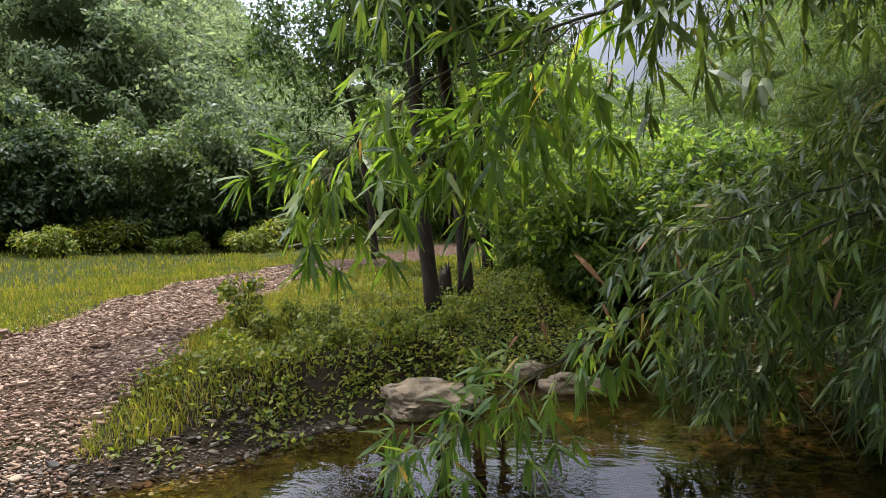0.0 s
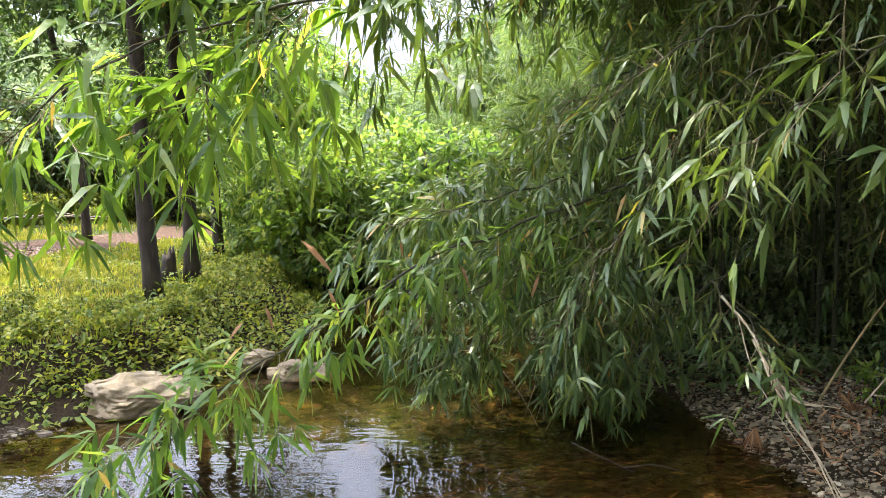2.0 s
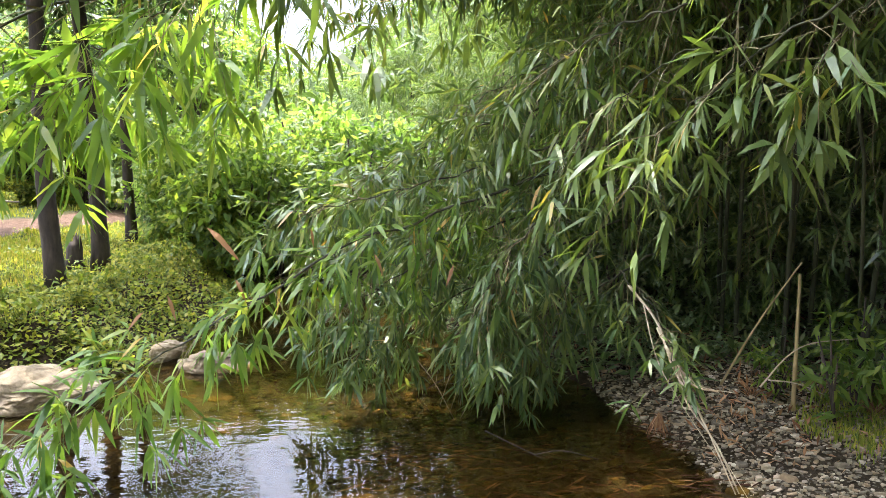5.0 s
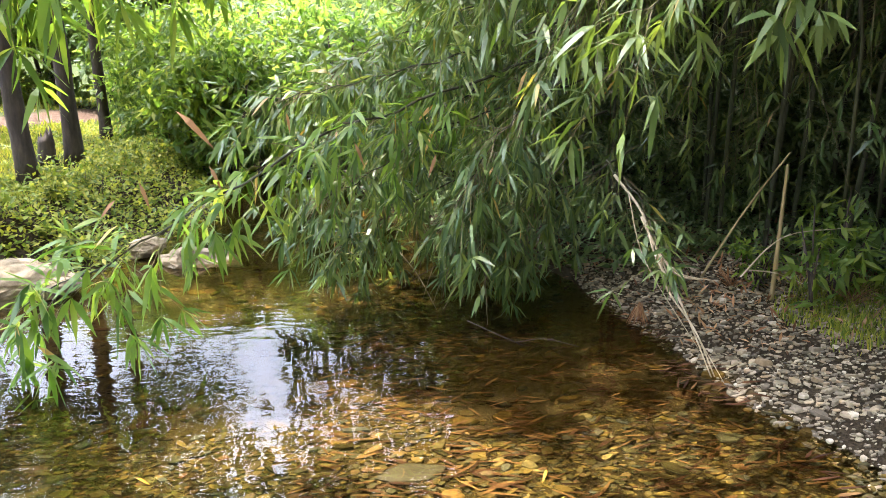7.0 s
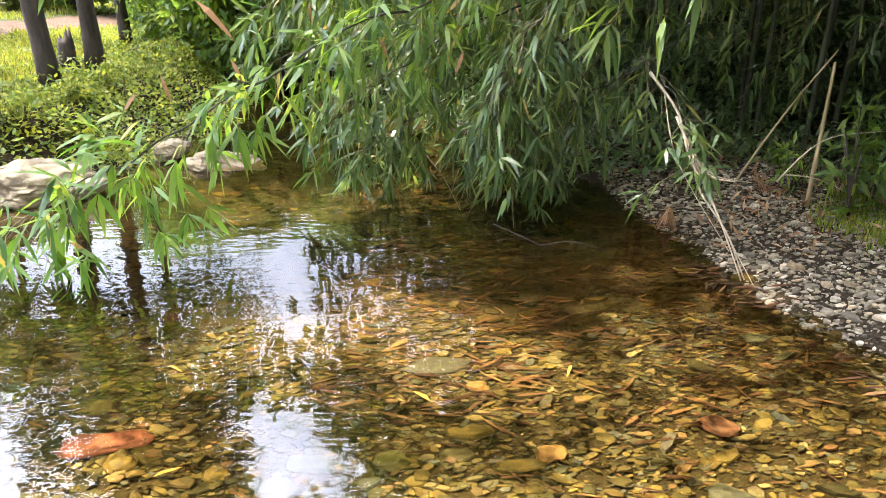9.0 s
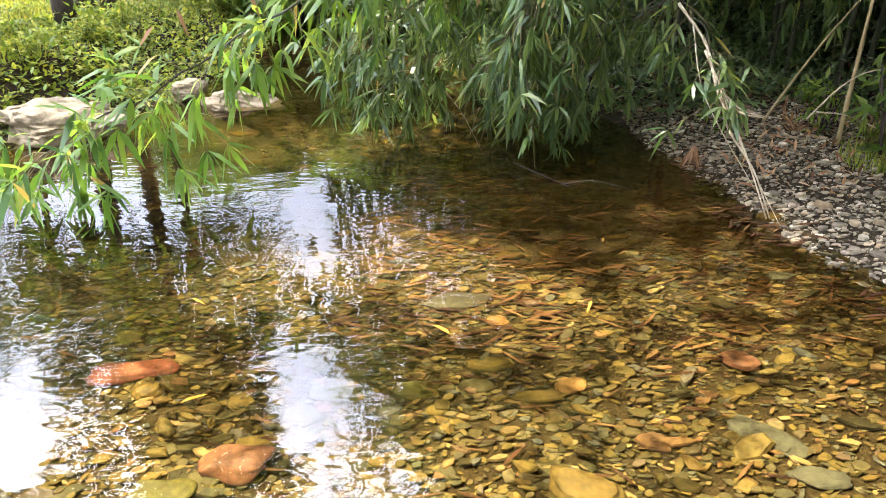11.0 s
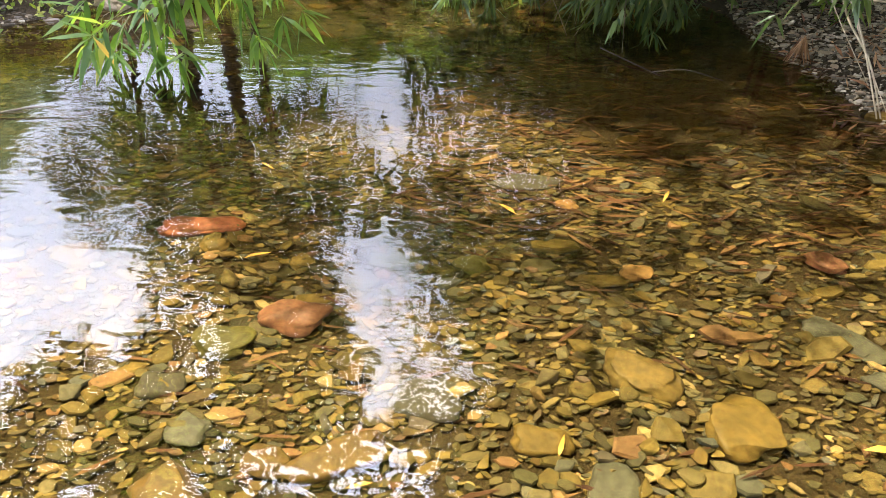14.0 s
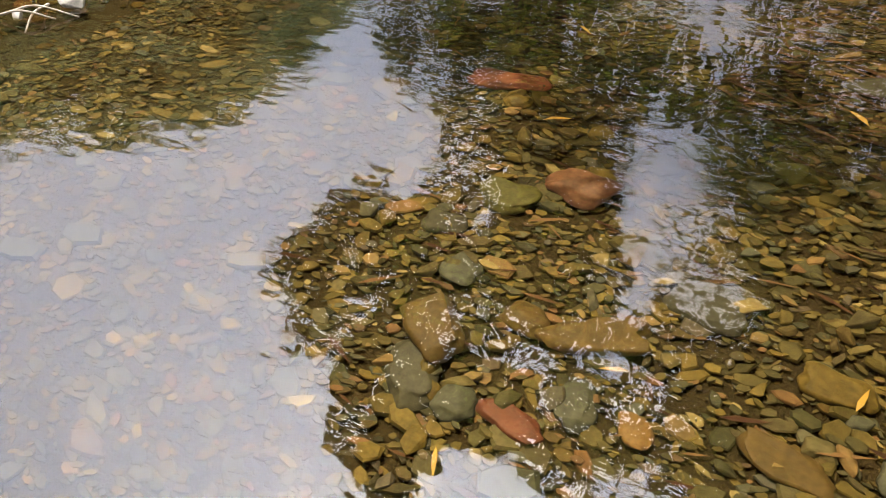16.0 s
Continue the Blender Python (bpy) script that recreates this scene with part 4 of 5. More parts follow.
spots = []
for _ in range(760):
    y = rr.uniform(8, 110)
    up_hill = 2.5 + rr.uniform(1, 72) * (0.3 + 0.7 * rr.random())
    spots.append((float(hill_foot(y)) - up_hill, y, rr.uniform(0.5, 0.9) * (1 + 0.012 * y)))
end_tree = shrub("bush", "leafy young tree at the far end of the clearing", 49, (1.9, 1.9, 5.0), 40, 7000, 0.2, 0.45, VINE_LEAF, "young trees at the end of the clearing")
spread(end_tree, [(-11.2, 21.5, 0, 1.2), (-9.6, 22.5, 80, 1.5), (-12.8, 22.0, 160, 1.2), (-8.2, 21.0, 240, 1.4), (-10.6, 24.5, 300, 1.4), (-13.6, 25.5, 30, 1.2), (-8.0, 24.5, 120, 1.5), (-7.0, 19.5, 200, 1.2), (-6.2, 21.5, 270, 0.62)])
for _ in range(170):
    y = rr.uniform(3, 34)
    spots.append((float(hill_foot(y)) - rr.uniform(2.5, 17), y, rr.uniform(0.5, 0.95)))
far_woods("hillside_woods", "scrub and trees covering the steep green hillside", spots, 51, HILL_LEAF, 0.27, 0.5, 560, 0.3)
spots = []
for _ in range(380):
    y = rr.uniform(22, 120)
    spots.append((float(shore_right(y)) + 3.5 + 55 * rr.random() ** 1.3, y, rr.uniform(0.7, 1.25) * (1 + 0.01 * y)))
far_woods("bamboo_woods", "bamboo woods covering the opposite hillside", spots, 52, FAR_BAMBOO, 0.5, 0.25, 330, 0.6)
# woods added behind and beside the view, sized to block sky light
spots = [(rr.uniform(-22, 14), -7.5 - 26 * rr.random() ** 1.4, rr.uniform(1.9, 2.8)) for _ in range(120)]
spots += [(rr.uniform(6.2, 13), rr.uniform(-7, 6), rr.uniform(1.7, 2.5)) for _ in range(44)]
far_woods("unseen_woods", "unseen dense woods added round the ford to hold back sky light", spots, 54, SHRUB_LEAF, 0.4, 0.45, 420, 0.3)
spots = []
for _ in range(160):
    a, d = radians(rr.uniform(-2, 46)), rr.uniform(300, 620)
    spots.append((-math.sin(a) * d, math.cos(a) * d, rr.uniform(5, 8)))
far_woods("distant_woods", "hazy distant wooded ridge at the end of the valley", spots, 53, HILL_LEAF, 0.5, 0.6, 120, 0.2)


# ---- stones ----
def pebbles(r, xy, z, size, flat=0.3, tilt=0.16, sides=6):
    """Flat water-worn stones, many at once."""
    n = len(xy)
    a = np.arange(sides) * 2 * math.pi / sides + r.random((n, 1)) * 6.28
    rad = 0.5 * (0.62 + 0.55 * r.random((n, sides)))
    turn = r.normal(0.12, 0.42, n)
    asp = 0.3 + 0.5 * r.random((n, 1))
    x, y = rad * np.cos(a), rad * np.sin(a) * asp
    h = size * flat * (0.5 + 0.8 * r.random(n))
    top = 0.76 + 0.18 * r.random((n, sides))
    S = size[:, None]
    rings = [np.stack([x * S * 0.96, y * S * 0.96, np.zeros_like(x) - 0.5 * h[:, None]], -1), np.stack([x * S, y * S, np.zeros_like(x) + 0.1 * h[:, None]], -1), np.stack([x * S * top, y * S * top, np.zeros_like(x) + h[:, None] * (0.42 + 0.16 * r.random((n, sides)))], -1)]
    v = np.concatenate(rings, 1)
    c, s = np.cos(turn)[:, None], np.sin(turn)[:, None]
    v = np.stack([v[..., 0] * c - v[..., 1] * s, v[..., 0] * s + v[..., 1] * c, v[..., 2]], -1)
    tx, ty = r.normal(0, tilt, (n, 1)), r.normal(0, tilt, (n, 1))
    v[..., 2] += v[..., 0] * tx + v[..., 1] * ty
    v += np.stack([xy[:, 0], xy[:, 1], z + 0.4 * h], -1)[:, None]
    k = np.arange(n)[:, None] * 3 * sides
    j = np.arange(sides)
    j2 = (j + 1) % sides
    q = np.concatenate([np.stack([j + m, j2 + m, j2 + m + sides, j + m + sides], -1) for m in (0, sides)])
    return v.reshape(-1, 3), [(q[None] + k[:, :, None]).reshape(-1, 4), k + np.arange(2 * sides, 3 * sides)]


def stone_field(name, label, seed, box, count, mean, keep, mat, parent, flat=0.3, lift=0.0):
    r = np.random.default_rng(seed)
    x, y = r.uniform(box[0], box[1], count), r.uniform(box[2], box[3], count)
    ok = keep(x, y)
    x, y = x[ok], y[ok]
    size = np.clip(mean * np.exp(r.normal(0, 0.45, len(x))), mean * 0.35, mean * 3.2)
    v, f = pebbles(r, np.stack([x, y], -1), height(x, y) - 0.15 * size * flat + lift * r.random(len(x)), size, flat)
    return mesh_part(name, fast_mesh(name, v, f), mat, parent, label, "stuff")


def in_stream(x, y):
    return (x > shore_left(y) - 0.05) & (x < shore_right(y) + 0.05)


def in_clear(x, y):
    """The clean-washed part of the bed; beyond it silt lies on the stones, coloured darker for the deep, shaded water.
    """
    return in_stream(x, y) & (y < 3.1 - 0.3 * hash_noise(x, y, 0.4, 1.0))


stone_field("bed_stones", "flat brown and olive shale pebbles under the water", 61, (-3.2, 2.2, -0.6, 3.6), 44000, 0.030, in_clear, BED_STONE, ground, 0.17, 0.014)
stone_field("bed_stones", "larger flat shale plates under the water", 66, (-3.2, 2.2, -0.6, 3.6), 2600, 0.062, in_clear, BED_STONE, ground, 0.16, 0.018)
stone_field("bed_stones", "flat brown pebbles under the water", 62, (-6.0, 1.8, -0.6, 9.0), 19000, 0.055, lambda x, y: in_stream(x, y) & ((y > 2.9 - 0.3 * hash_noise(x, y, 0.4, 1.0)) | (x < -3.1)), SILT_DIM_STONE, ground, 0.2)
stone_field("gravel", "grey and brown gravel on the beach", 63, (1.2, 4.2, 0.6, 5.6), 30000, 0.022, lambda x, y: (x > shore_right(y) - 0.05) & (x - shore_right(y) < 1.9), DRY_STONE, ground, 0.26, 0.008)
stone_field("gravel", "larger grey stones on the gravel beach", 67, (1.2, 3.6, 0.6, 5.0), 700, 0.045, lambda x, y: (x > shore_right(y) - 0.08) & (x - shore_right(y) < 1.2), DRY_STONE, ground, 0.3, 0.008)
stone_field("track_stones", "small stones trodden into the track", 64, (-10, -3.8, 0.5, 11), 95000, 0.036, lambda x, y: (path_mask(x, y) > 0.25) & (x < shore_left(y)), PATH_STONE, ground, 0.24)
stone_field("track_stones", "broken stones and clods along the rut of the track", 68, (-9, -4.0, 1.5, 9), 5200, 0.085, lambda x, y: (path_mask(x, y) > 0.2) & (path_mask(x, y) < 0.92) & (x < shore_left(y)) & (hash_noise(x, y, 0.5, 2.0) > -0.1), PATH_STONE, ground, 0.30)
stone_field("shore_stones", "dark wet stones along the muddy shore", 65, (-6.5, -3.2, 1.6, 4.4), 9000, 0.036, lambda x, y: (shore_left(y) - x > -0.25) & (shore_left(y) - x < 0.7), MUD_STONE, ground, 0.25)


def angular_stone_mesh(name, seed, points=18, flat=0.35, bevel=0.05):
    """A worn broken stone one metre long: a hull with softened edges."""
    r = np.random.default_rng(seed)
    bm = bmesh.new()
    for q in unit(r.normal(size=(points, 3))) * (0.42 + 0.1 * r.random((points, 1))):
        bm.verts.new((q[0], q[1] * (0.65 + 0.3 * r.random()), max(-0.5, min(0.5, q[2] * 1.5)) * flat))
    out = bmesh.ops.convex_hull(bm, input=bm.verts[:])
    bmesh.ops.delete(bm, geom=list({g for g in out["geom_interior"] + out["geom_unused"] if isinstance(g, bmesh.types.BMVert)}), context="VERTS")
    bmesh.ops.dissolve_limit(bm, angle_limit=radians(14), verts=bm.verts[:], edges=bm.edges[:])
    bmesh.ops.bevel(bm, geom=bm.edges[:], offset=bevel, segments=1, affect="EDGES", clamp_overlap=True)
    me = bpy.data.meshes.new(name)
    bm.to_mesh(me)
    bm.free()
    return me


def boulder(place, size, seed, mat, label, turn=0.0):
    """A weathered boulder: a broken hull, rounded off and pitted."""
    me = angular_stone_mesh("boulder", seed, 19, 0.9, 0.05)
    bm = bmesh.new()
    bm.from_mesh(me)
    bmesh.ops.triangulate(bm, faces=bm.faces[:])
    bmesh.ops.subdivide_edges(bm, edges=bm.edges[:], cuts=8, use_grid_fill=True)
    off = Vector((seed * 7.3, seed * 3.1, seed * 1.7))
    bmesh.ops.smooth_vert(bm, verts=bm.verts[:], factor=0.35, use_axis_x=True, use_axis_y=True, use_axis_z=True)
    bm.normal_update()
    for v in bm.verts:
        ledge = abs(noise.noise(Vector((v.co.x * 2.5, v.co.y * 2.5, v.co.z * 7)) + off))
        v.co += v.normal * (0.11 * noise.noise(v.co * 2.6 + off) + 0.055 * noise.noise(v.co * 6 + off) + 0.03 * noise.noise(v.co * 15 + off) + 0.012 * noise.noise(v.co * 34 + off) - 0.03 * max(0.0, 0.10 - ledge) / 0.10)
        v.co = Vector((v.co.x * size[0], v.co.y * size[1], v.co.z * size[2]))
    bm.to_mesh(me)
    bm.free()
    me.polygons.foreach_set("use_smooth", np.ones(len(me.polygons), bool))
    ob = mesh_part("boulder", me, mat)
    ob.matrix_basis = pose(*place, 0, 0, turn)
    return tagged(ob, label, "stone")


ROCK = stone_material("boulder_rock", [(0.0, (0.21, 0.165, 0.11)), (1.0, (0.26, 0.21, 0.145))], True, 0.85, (1, 1, 1), 6.0)
boulder((-2.98, 4.9, 0.08), (0.95, 0.8, 0.47), 3, ROCK, "pale brown boulder lying at the water's edge", 20)
boulder((-1.92, 5.85, 0.0), (1.0, 0.7, 0.30), 5, ROCK, "flat pale boulder half in the stream", -10)
boulder((-2.5, 6.05, 0.05), (0.4, 0.36, 0.26), 6, ROCK, "small brown rock beside the boulder", 50)

RED, PINK, OLIVE, TAN = single_stone("red_stone", (0.161, 0.058, 0.033)), single_stone("pink_stone", (0.128, 0.063, 0.040)), single_stone("olive_stone", (0.065, 0.060, 0.019)), single_stone("tan_stone", (0.100, 0.070, 0.023))
ORANGE, SLATE, OCHRE = single_stone("orange_stone", (0.16, 0.095, 0.035)), single_stone("slate_stone", (0.050, 0.046, 0.033)), single_stone("ochre_stone", (0.080, 0.052, 0.019))
RUST, GREY_STONE, GOLD = single_stone("rust_stone", (0.10, 0.034, 0.020)), single_stone("grey_stone", (0.060, 0.060, 0.046)), single_stone("golden_stone", (0.098, 0.068, 0.019))


def river_stone_mesh(seed, boxy):
    """A worn stone one unit long: a cube drawn towards a rounded form, with shallow dents."""
    bm = bmesh.new()
    bmesh.ops.create_cube(bm, size=1.0)
    bmesh.ops.subdivide_edges(bm, edges=bm.edges[:], cuts=7, use_grid_fill=True)
    off = Vector((seed * 5.1, seed * 2.3, seed * 3.7))
    for v in bm.verts:
        q = v.co.normalized() * 0.52
        c = v.co.lerp(q, 1.0 - 0.5 * boxy)
        c = c * (1 + 0.42 * noise.noise(c * 1.7 + off) + 0.16 * noise.noise(c * 4.1 + off) + 0.05 * noise.noise(c * 11 + off))
        c.x += 0.5 * c.y * noise.noise(off)
        c.z = c.z if boxy < 0.36 else max(-0.4, min(0.34 + 0.05 * noise.noise(c * 5 + off) + 0.2 * c.x * noise.noise(off * 1.3), c.z))
        v.co = c
    me = bpy.data.meshes.new("river_stone")
    bm.to_mesh(me)
    bm.free()
    me.polygons.foreach_set("use_smooth", np.ones(len(me.polygons), bool))
    return me


for x, y, sx, sy, sz, turn, boxy, mat, lab in (
        (-1.24, 2.07, 0.30, 0.12, 0.06, 14, 0.4, RED, "flat long red stone in the stream bed"), (-0.69, 1.62, 0.21, 0.15, 0.10, -6, 0.25, PINK, "rounded pinkish stone in the stream bed"),
        (-0.87, 1.48, 0.17, 0.14, 0.07, 10, 0.5, OLIVE, "mossy olive stone in the stream bed"), (-0.22, 0.94, 0.088, 0.075, 0.035, 0, 0.15, ORANGE, "small round orange stone in the stream bed"),
        (-0.75, 0.93, 0.20, 0.12, 0.10, -38, 0.75, OCHRE, "angular ochre block in the stream bed"), (-0.72, 0.79, 0.20, 0.12, 0.06, -42, 0.55, SLATE, "flat dark plate beside the ochre block"),
        (1.04, 2.19, 0.13, 0.125, 0.07, 8, 0.35, PINK, "square reddish stone in the stream bed"), (0.38, 1.53, 0.22, 0.15, 0.08, -16, 0.55, TAN, "large tan slab in the stream bed"),
        (0.62, 1.39, 0.19, 0.19, 0.08, 20, 0.5, GOLD, "large squarish brown stone in the stream bed"), (-0.03, 2.60, 0.27, 0.14, 0.05, 4, 0.35, SLATE, "long dark flat stone in the stream bed"),
        (-0.22, 1.35, 0.21, 0.13, 0.06, 8, 0.5, SLATE, "big dark stone in the stream bed"), (0.39, 2.04, 0.11, 0.09, 0.05, 0, 0.4, ORANGE, "small orange stone in the stream bed"),
        (0.14, 2.46, 0.09, 0.07, 0.04, 0, 0.3, ORANGE, "small yellow-orange stone in the stream bed"), (-1.12, 1.96, 0.11, 0.10, 0.05, 0, 0.3, GOLD, "tan stone beside the red slab"),
        (-0.58, 0.78, 0.10, 0.09, 0.05, 0, 0.2, GREY_STONE, "grey rounded stone in the stream bed"), (-0.58, 1.08, 0.12, 0.09, 0.06, -10, 0.35, OCHRE, "brown rounded stone in the stream bed"),
        (-0.40, 1.12, 0.26, 0.10, 0.09, 28, 0.6, OCHRE, "wedge-shaped brown stone in the stream bed"), (0.98, 1.80, 0.24, 0.11, 0.04, -38, 0.45, GREY_STONE, "long grey shale plate in the stream bed"),
        (-0.46, 0.81, 0.16, 0.065, 0.05, -8, 0.6, RUST, "narrow rust-red stone in the stream bed"), (0.28, 1.13, 0.12, 0.17, 0.05, -12, 0.4, GREY_STONE, "grey shale plate in the stream bed"),
        (-0.97, 1.28, 0.13, 0.09, 0.05, 12, 0.35, SLATE, "dark oval stone in the stream bed"), (-0.81, 1.14, 0.11, 0.10, 0.05, -20, 0.5, GREY_STONE, "pale grey stone in the stream bed"),
        (1.08, 1.62, 0.17, 0.08, 0.04, -12, 0.45, GREY_STONE, "flat grey-green plate in the stream bed"), (-0.18, 2.0, 0.12, 0.09, 0.05, 5, 0.4, OLIVE, "olive stone in the stream bed"),
        (-0.46, 1.98, 0.19, 0.09, 0.05, -4, 0.5, OLIVE, "long olive plate in the stream bed"), (0.06, 1.02, 0.20, 0.09, 0.05, -6, 0.5, OCHRE, "brown plate in the stream bed"),
        (0.10, 1.27, 0.15, 0.09, 0.05, 3, 0.45, GOLD, "golden plate in the stream bed"), (-0.36, 0.93, 0.09, 0.12, 0.04, 15, 0.45, GREY_STONE, "blue-grey plate in the stream bed")):
    seed = int(abs(x * 50 + y * 17)) % 23 + 1
    ob = tagged(mesh_part("river_stone", river_stone_mesh(seed, boxy), mat), lab, "stone", "larger stones in the stream bed")
    ob.matrix_basis = pose(x, y, ground_at(x, y) + 0.26 * sz + 0.006, 0, 0, turn) @ Matrix.Diagonal((sx * 0.98, sy, sz * 0.85, 1))

stone_kinds = [angular_stone_mesh("stone", 200 + k, 14, 0.36, 0.035) for k in range(12)]
sr = np.random.default_rng(77)
for k in range(300):
    x, y = float(sr.uniform(-1.7, 1.0)), float(sr.uniform(0.4, 2.1))
    size = float(np.clip(0.062 * math.exp(sr.normal(0, 0.34)), 0.035, 0.14))
    ob = mesh_part("stone", stone_kinds[k % 12], BED_STONE_ONE, ground)
    ob.matrix_basis = pose(x, y, ground_at(x, y) + 0.012 + 0.10 * size, float(sr.normal(0, 7)), float(sr.normal(0, 7)), float(sr.uniform(0, 360))) @ Matrix.Diagonal((size, size * float(sr.uniform(0.6, 1)), size * float(sr.uniform(0.6, 1.1)), 1))

# ---- dry bamboo poles, root and debris on the right bank ----
def stick(name, pts, radius, mat, label, category, sides=7, end=0.6, count=14):
    path = bezier_path(pts, count)
    o = path[0]
    v, f = tube_geo(path - o, np.linspace(radius, radius * end, count) * (1 + 0.1 * (np.arange(count) % 4 == 0)), sides)
    ob = mesh_part(name, fast_mesh(name, v, f, True), mat)
    ob.location = tuple(o)
    return tagged(ob, label, category)


stick("bamboo_pole", [(2.30, 4.24, 0.15), (2.30, 4.24, 0.45), (2.305, 4.25, 0.75), (2.31, 4.26, 1.04)], 0.015, DRY_CULM, "upright dry yellow bamboo pole stuck in the gravel", "pole")
stick("bamboo_pole", [(2.05, 4.78, 0.15), (2.15, 4.65, 0.48), (2.25, 4.52, 0.78), (2.38, 4.38, 1.1)], 0.009, DRY_CULM, "leaning dry brown bamboo pole", "pole")
for pts in ([(1.18, 4.12, 1.0), (1.3, 3.92, 0.81), (1.33, 3.72, 0.6), (1.40, 3.57, 0.45), (1.44, 3.40, 0.3), (1.52, 3.27, 0.06)], [(1.3, 3.92, 0.78), (1.36, 3.74, 0.58), (1.37, 3.60, 0.44), (1.47, 3.42, 0.27), (1.55, 3.30, 0.05)],
            [(1.31, 3.8, 0.7), (1.42, 3.66, 0.52), (1.55, 3.6, 0.49)]):
    stick("hanging_root", pts, 0.0095, ROOT, "pale dry hanging root reaching down to the water", "root", 5, 0.35, 20)


stick("dead_twig", [(2.06, 4.2, 0.32), (2.2, 4.17, 0.52), (2.34, 4.14, 0.62), (2.62, 4.1, 0.66)], 0.006, ROOT, "grey dead twig caught beside the bamboo pole", "twig", 5, 0.4)
stick("dead_twig", [(2.12, 4.22, 0.36), (2.3, 4.2, 0.34), (2.5, 4.16, 0.26)], 0.005, ROOT, "thin grey dead twig above the gravel", "twig", 5, 0.4)
for pts in ([(1.36, 3.74, 0.60), (1.45, 3.62, 0.52), (1.62, 3.55, 0.50)], [(1.24, 4.0, 0.9), (1.28, 3.86, 0.62), (1.36, 3.7, 0.42), (1.50, 3.42, 0.16)], [(1.35, 3.74, 0.62), (1.44, 3.56, 0.36), (1.49, 3.38, 0.22), (1.58, 3.25, 0.04)]):
    stick("hanging_root", pts, 0.005, ROOT, "pale dry hanging root reaching down to the water", "root", 5, 0.35, 20)
tr = random.Random(19)
for k in range(16):
    x, y = tr.uniform(-0.25, 0.75), tr.uniform(4.45, 5.1)
    z, ln, a = tr.uniform(0.25, 0.6), tr.uniform(0.3, 0.6), tr.uniform(0, 6.28)
    dx, dy = 0.5 * ln * math.cos(a), 0.5 * ln * math.sin(a)
    stick("dry_twig", [(x, y, z), (x + 0.5 * dx, y + 0.5 * dy, z - 0.35 * ln), (x + dx, y + dy, max(0.0, z - 0.95 * ln))], 0.0045, TWIG, "dry brown bamboo twig hanging over the water", "twig", 5, 0.4, 9)


# ---- grass and herbs ----
def grass_field(name, label, seed, box, count, keep, tall, mat, parent=None, lean=0.5, wide=0.09):
    r = np.random.default_rng(seed)
    x, y = r.uniform(box[0], box[1], count), r.uniform(box[2], box[3], count)
    ok = keep(x, y, r.random(count))
    x, y = x[ok], y[ok]
    n = len(x)
    p = np.stack([x, y, height(x, y) - 0.01], -1)
    h = tall * (0.4 + 0.9 * r.random(n)) * (1 + 0.35 * hash_noise(x, y, 0.6, 2.0))
    a = r.random(n) * 6.283
    side = np.stack([np.cos(a), np.sin(a), 0 * a], -1) * (h * wide)[:, None]
    b = r.random(n) * 6.283
    tilt = np.stack([np.cos(b), np.sin(b), 0 * b], -1) * (h * lean * r.random(n))[:, None]
    mid = p + tilt * 0.35 + np.array([0, 0, 1.0]) * (h * 0.6)[:, None]
    tip = p + tilt + np.array([0, 0, 1.0]) * h[:, None]
    v = np.stack([p - side, p + side, mid + side * 0.7, mid - side * 0.7, tip], 1).reshape(-1, 3)
    k = np.arange(n)[:, None] * 5
    ob = mesh_part(name, fast_mesh(name, v, [k + [0, 1, 2, 3], k + [3, 2, 4]]), mat, parent)
    return tagged(ob, label, "grass", kind="stuff")


def on_turf(x, y, q):
    dl = shore_left(y) - x
    return (dl > 0.7) & (q > path_mask(x, y) * 1.1) & (x > hill_foot(y) - 1) & (q < smooth((y - 1.2 + 0.5 * dl) / 1.6) * (1.0 - 0.6 * smooth((np.hypot(x, y) - 7) / 14)))


grass_field("grass", "short sunlit grass on the bank and clearing", 71, (-12, -3, 1.5, 14), 150000, on_turf, 0.06, GRASS)
grass_field("grass", "short grass of the clearing further off", 72, (-24, -6, 4, 32), 95000, lambda x, y, q: on_turf(x, y, q) & (np.hypot(x, y) > 10), 0.10, GRASS, None, 0.5, 0.14)
grass_field("grass", "patch of short green grass beside the gravel", 73, (2.2, 3.4, 3.3, 4.7), 9000, lambda x, y, q: q < smooth((0.62 - np.hypot((x - 2.85) * 0.9, y - 3.95) + 0.15 * hash_noise(x, y, 0.2)) / 0.25), 0.05, HERB_LEAF)


def on_verge(x, y, q):
    """The strip of taller grass between the track and the bank."""
    return (path_mask(x - 0.9, y) > 0.15) & (path_mask(x, y) < 0.4) & (x > -9 + 0.2 * y) & (shore_left(y) - x > 0.45) & (q < 0.85 + 0.4 * hash_noise(x, y, 0.4, 3.0))


grass_field("grass", "tufted yellow-green grass on the verge of the track", 74, (-8.5, -3.2, 2.4, 8.5), 60000, on_verge, 0.10, GRASS, None, 0.8, 0.06)


